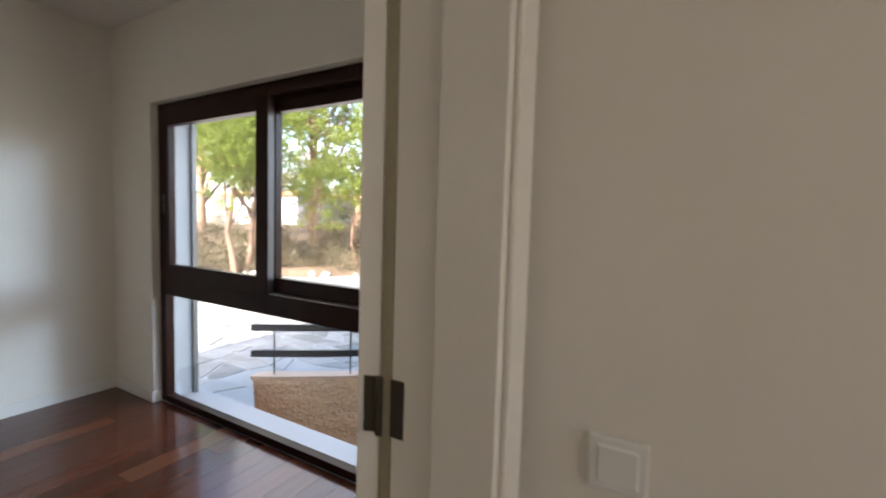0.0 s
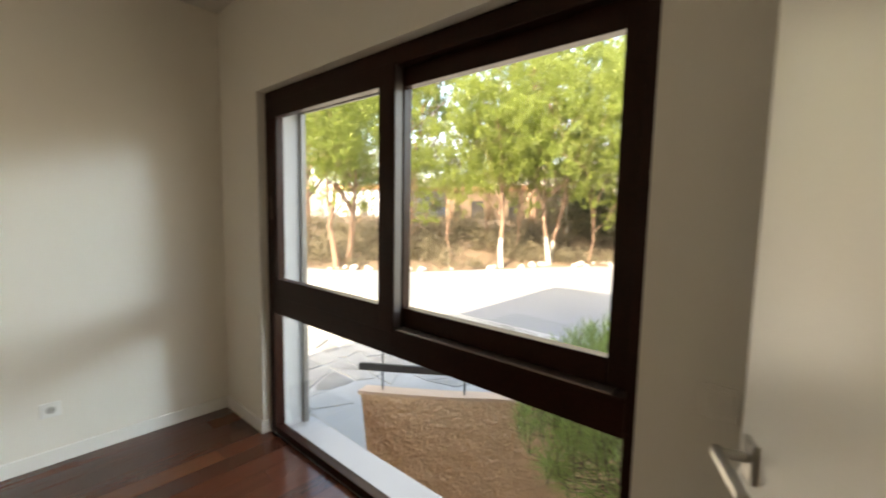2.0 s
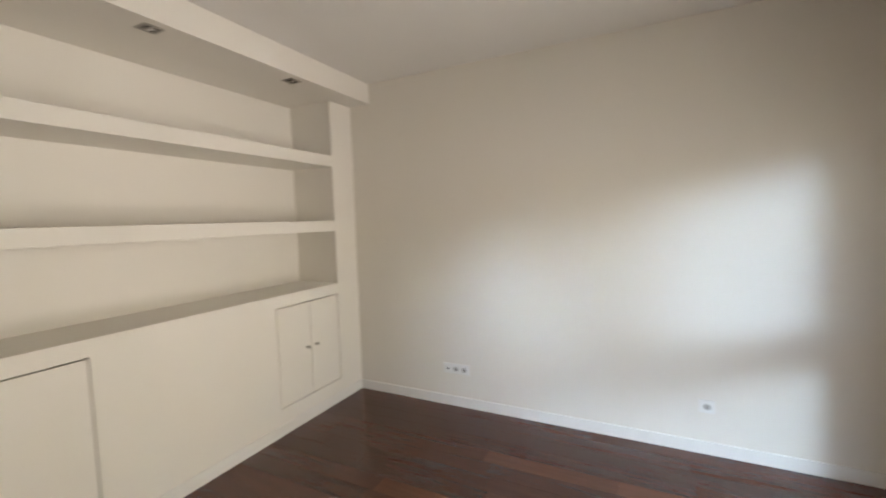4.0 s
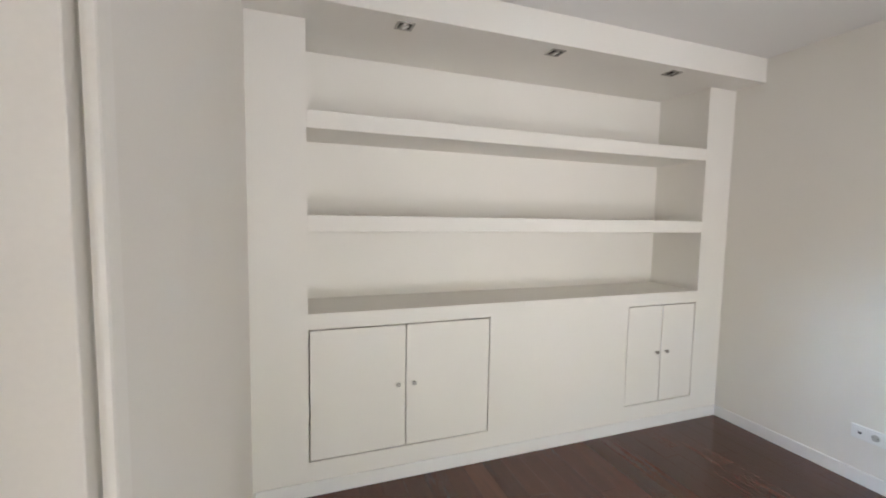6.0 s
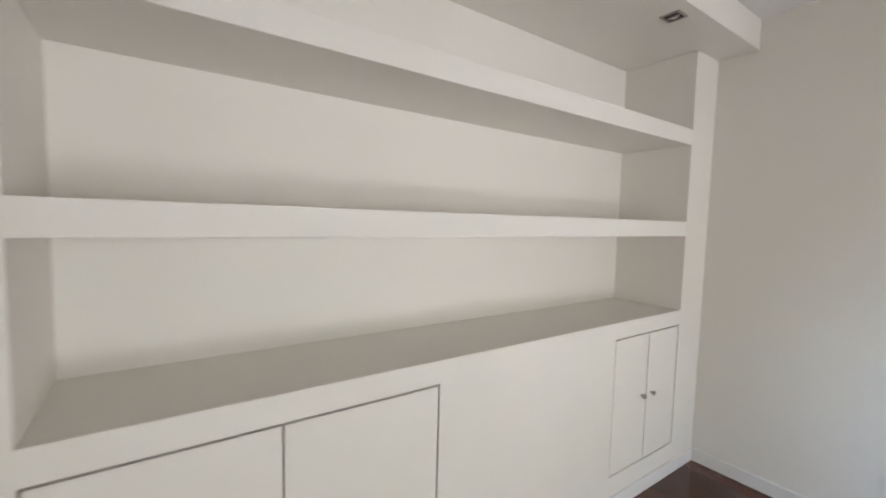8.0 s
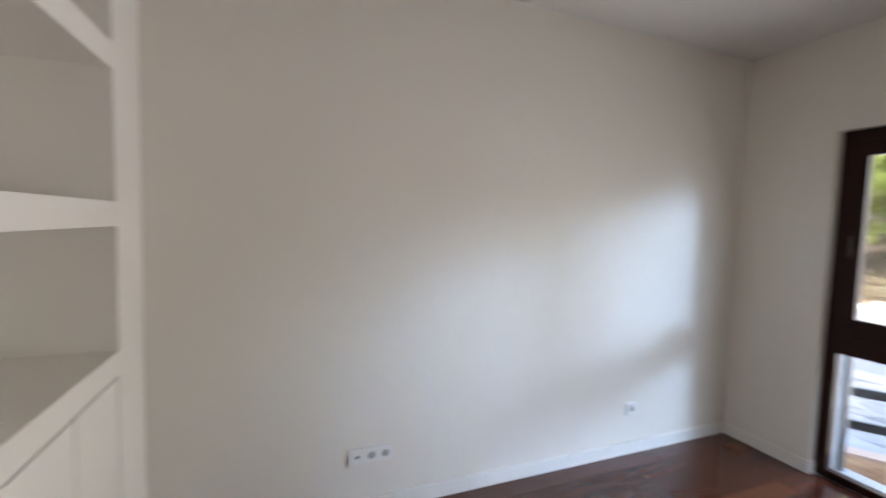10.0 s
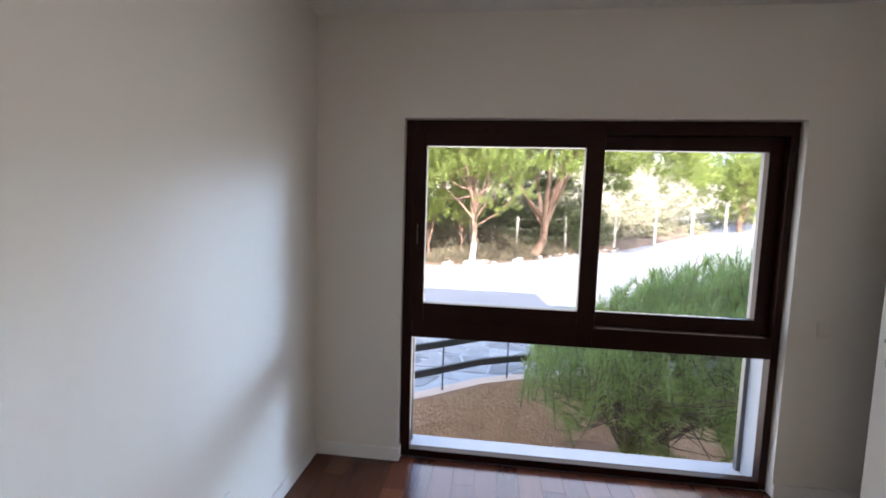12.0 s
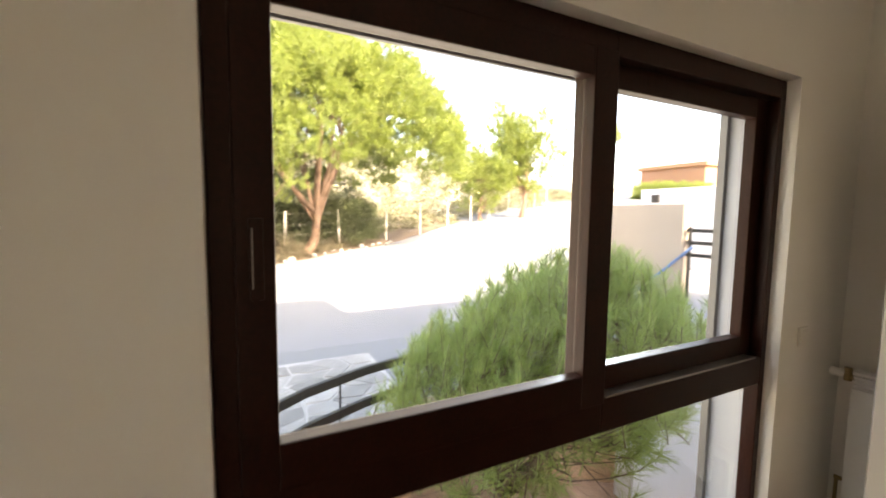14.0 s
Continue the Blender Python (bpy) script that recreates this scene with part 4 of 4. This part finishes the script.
cs, ss = [], []
for _ in range(1500):
    x, y = 19 + 36 * gen.random() ** 1.3, gen.uniform(-34, -3)
    if x < np.interp(y, (-34, -22, -9, -3), (31, 27, 19.6, 19.6)):
        continue
    far = max(x - 27, 0.0)
    base = hill_z(x, y) if x > 27 else ground_z(x, y)
    cs.append((x, y, base + gen.random() * (0.9 + 0.02 * far)))
    ss.append(gen.uniform(0.3, 0.7) * (1 + far * 0.02))
place("far_scrub", foliage("far_scrub", cs, ss, 70, 0.2, 0.03, PALESCRUB, 37), label="pale dry scrub beyond the fence", category="scrub", kind="stuff")
verts, faces = [], []
for i in range(81):
    for j in range(25):
        y = -80 + i * 2.5
        x = 26 + j * 2.6
        verts.append((x, y, hill_z(x, y)))
for i in range(80):
    for j in range(24):
        faces.append((i * 25 + j, i * 25 + j + 1, i * 25 + j + 26, i * 25 + j + 25))
place("hillside", raw("hillside", verts, faces, HILL, True), label="dry rising hillside behind the trees", category="hillside", kind="structure")

cs, ss = [], []
for _ in range(900):
    x, y = gen.uniform(21.5, 31), gen.uniform(-7, 34)
    lift = gen.uniform(0.0, 6.5)
    if 9.5 < y < 22 and lift < 4.2 and x < 26 or y > 22 and x < 24:
        continue
    cs.append((x, y, bank_z(x, y) + lift * min(1.0, (y + 8.5) / 5)))
    ss.append(gen.uniform(0.5, 1.1))
place("far_wood", foliage("far_wood", cs, ss, 75, 0.26, 0.04, FARLEAF, 38), label="hazy green wood closing the view behind the pines", category="wood", kind="stuff")

# ---- fence ----
fence = thing("wire_fence", None, None, "wire fence on pale posts along the drive", "fence")
fpts = []
for k in range(14):
    y = 4.4 - 2.25 * k + 0.12 * math.sin(k * 2.3)
    x = float(np.interp(y, (-26, -11.3, -8.9, -4.5, 1.5, 4.5), (28.0, 20.0, 18.4, 17.1, 16.0, 15.2)))
    fpts.append(Vector((x, y, bank_z(x, y) - 0.05)))
    tip = fpts[-1] + Vector((0.05 * math.sin(k * 1.7), 0.06 * math.cos(k * 2.9), 1.72))
    part("post", rod(bmesh.new(), fpts[-1], tip, 0.055, 0.045, seg=8), POST, fence)
for h in (0.35, 0.75, 1.15, 1.6):
    place("wire", joined("wire", [tube([p + Vector((0, 0, h)) for p in fpts], [0.006] * len(fpts), 4)], POST), fence)


# ---- the bush under the window ----
def bush(x, y, zb):
    """A young pine: a bent stem, limbs that fan out, and bottle-brush shoots, upright over its top."""
    gen = random.Random(41)
    ob = thing("pine_bush", None, None, "bushy young pine with long green needles below the window", "bush")
    ob.location = (x, y, zb)

    def dome(a, r):
        px, py = math.cos(a) * r * 0.92, math.sin(a) * r * 1.55 - 0.50
        top = float(np.interp(py, (-2.1, -1.5, -0.9, -0.2, 0.4, 0.9, 1.15), (1.5, 2.25, 2.42, 2.18, 1.85, 1.50, 1.15)))
        return Vector((px, py, top - 0.45 * (px / 0.92) ** 2))

    stems, bases, tips, low_a, low_b = [], [], [], [], []
    hub = Vector((0.02, -0.03, 0.42))
    stems.append(tube(*limb((0, 0.03, -0.05), hub, 0.08, 0.05, gen, 6), 9))
    joints = []
    for k in range(17):
        a = k * 2.399 + gen.uniform(-0.3, 0.3)
        tip = dome(a, gen.uniform(0.35, 0.9)) - Vector((0, 0, gen.uniform(0.15, 0.6)))
        start = hub.lerp(Vector((0, 0, 0.15)), gen.random() * 0.7)
        pts, rr = limb(start, tip, 0.12, 0.028, gen, 9)
        stems.append(tube(pts, rr, 7))
        joints += pts[3:]
    for k in range(720):
        tip = dome(gen.uniform(0, math.tau), gen.random() ** 0.5) + Vector((0, 0, gen.uniform(-0.42, 0.02)))
        d = Vector((gen.gauss(0, 0.22), gen.gauss(0, 0.22), 1)).normalized()
        a = tip - d * gen.uniform(0.18, 0.36)
        bases.append(a)
        tips.append(tip)
        j = min((gen.choice(joints) for _ in range(9)), key=lambda q: (q - a).length + (0.6 if q.z > a.z else 0.0))
        if k % 3 == 0:
            stems.append(tube(*limb(j, a, 0.10, 0.009, gen, 4), 5))
        stems.append(tube([a, tip], [0.005, 0.003], 5))
    while len(low_a) < 380:
        a = gen.uniform(0, math.tau)
        r = gen.uniform(0.25, 1.0)
        edge = dome(a, r)
        z = gen.uniform(0.42 + 0.55 * max(r - 0.5, 0.0), edge.z - 0.15)
        tip = Vector((edge.x, edge.y, z))
        if edge.y > 0.75 and z < 1.0 or noise.noise(tip * 2.1) < 0.0:
            continue
        out = Vector((edge.x, edge.y + 0.4, 0)).normalized()
        way = (out * gen.uniform(0.3, 1.0) + Vector((gen.gauss(0, 0.35), gen.gauss(0, 0.35), gen.uniform(0.2, 0.9)))).normalized()
        start = tip - way * gen.uniform(0.14, 0.26)
        j = min((gen.choice(joints) for _ in range(14)), key=lambda q: (q - start).length)
        stems.append(tube(*limb(j, start, 0.08, 0.008, gen, 4), 5))
        stems.append(tube([start, tip], [0.005, 0.003], 5))
        low_a.append(start)
        low_b.append(tip)
    place("branches", joined("branches", stems, TWIG), ob)
    tagged(place("needles", needle_brush("needles", bases, tips, 46, 0.115, 0.0034, BUSHN, 43, splay=0.75), ob), kind="stuff")
    tagged(place("lower_needles", needle_brush("lower_needles", low_a, low_b, 46, 0.155, 0.0036, BUSHN, 44, splay=1.0), ob), kind="stuff")


bush(1.76, -2.50, -1.12)

# ---- far houses and walls ----
def house(x0, x1, y0, y1, z0, z1, material, doors, label, roof=None):
    ob = thing("house", None, None, label, "house")
    part("wall", B(x0, x1, y0, y1, z0, z1, bevel=0.02), material, ob)
    part("roof", B(x0 - 0.25, x1 + 0.25, y0 - 0.25, y1 + 0.25, z1 + 0.002, z1 + 0.35, bevel=0.03), roof or ROOFT, ob)
    for ya, yb, za, zb in doors:
        w = part("door", B(x0 - 0.05, x0 - 0.002, ya, yb, za, zb, bevel=0.01), DARKDOOR, ob)
        part("frame", B(x0 - 0.035, x0 - 0.004, ya - 0.08, yb + 0.08, zb + 0.002, zb + 0.1), material, w)


zg = ground_z(25, 12)
house(25.0, 31.0, 11.0, 19.5, zg - 0.3, zg + 3.0, OCHRE, ((12.4, 13.4, zg, zg + 2.1), (15.6, 16.8, zg, zg + 2.2), (18.0, 18.6, zg + 0.9, zg + 2.0)), "ochre rendered house among the pines")
zg = ground_z(24, 26)
house(22.0, 30.0, 23.0, 33.0, zg - 0.3, zg + 3.2, REVEAL, ((26.0, 27.0, zg, zg + 2.1),), "white sunlit house among the pines")
zg = ground_z(34, -36)
house(20.5, 26.7, -42.0, -36.0, zg - 1.0, 5.9, BRICKW, ((-39.5, -38.3, zg - 0.2, zg + 1.8),), "low red-brown house with a flat terracotta roof")
cs, ss = [], []
for _ in range(130):
    x, y = gen.uniform(19.5, 26.0), gen.uniform(-35.4, -33.8)
    cs.append((x, y, ground_z(x, y) + gen.uniform(0.0, 1.3)))
    ss.append(gen.uniform(0.3, 0.5))
place("hedge", foliage("hedge", cs, ss, 110, 0.2, 0.025, NEEDLE, 39), label="bright green hedge in front of the far house", category="hedge")
bm = bmesh.new()
outline = ((5.45, -2.9), (8.80, -2.9), (8.80, 1.55), (8.45, 1.84), (5.45, 1.84))
sides = [[bm.verts.new((px, py, pz)) for px, pz in outline] for py in (-10.40, -10.65)]
bm.faces.new(sides[0])
bm.faces.new(sides[1][::-1])
for k in range(5):
    bm.faces.new((sides[0][k], sides[1][k], sides[1][(k + 1) % 5], sides[0][(k + 1) % 5]))
bmesh.ops.recalc_face_normals(bm, faces=bm.faces)
bmesh.ops.bevel(bm, geom=bm.edges[:], offset=0.03, segments=2, affect="EDGES")
thing("boundary_wall", bm, TANW, "tan rendered boundary wall beside the drive", "wall", kind="structure")

slats = thing("slatted_rail", None, None, "dark slatted railing beyond the boundary wall", "railing")
for z in (0.55, 0.85, 1.15):
    part("slat", B(3.4, 5.44, -10.56, -10.50, z, z + 0.09, bevel=0.005), RAILW, slats)
for x in (3.5, 4.4, 5.3):
    part("post", B(x, x + 0.06, -10.50, -10.44, -0.6, 1.28, bevel=0.005), RAILW, slats)

thing("pale_side_wall", B(6.2, 9.5, -14.25, -14.0, -1.0, 2.5, bevel=0.03), WHITEW, "pale rendered wall behind the boundary wall", "wall", kind="structure")
thing("meter_box", B(8.72, 9.0, -13.99, -13.90, 2.02, 2.30, bevel=0.01), DARKDOOR, "small dark meter box on the pale wall", "meter box")
thing("blue_pole", rod(bmesh.new(), (6.55, -10.20, -0.50), (5.20, -10.36, 0.80), 0.035, seg=12), BLUEP, "blue painted pole leaning on the boundary wall", "pole")
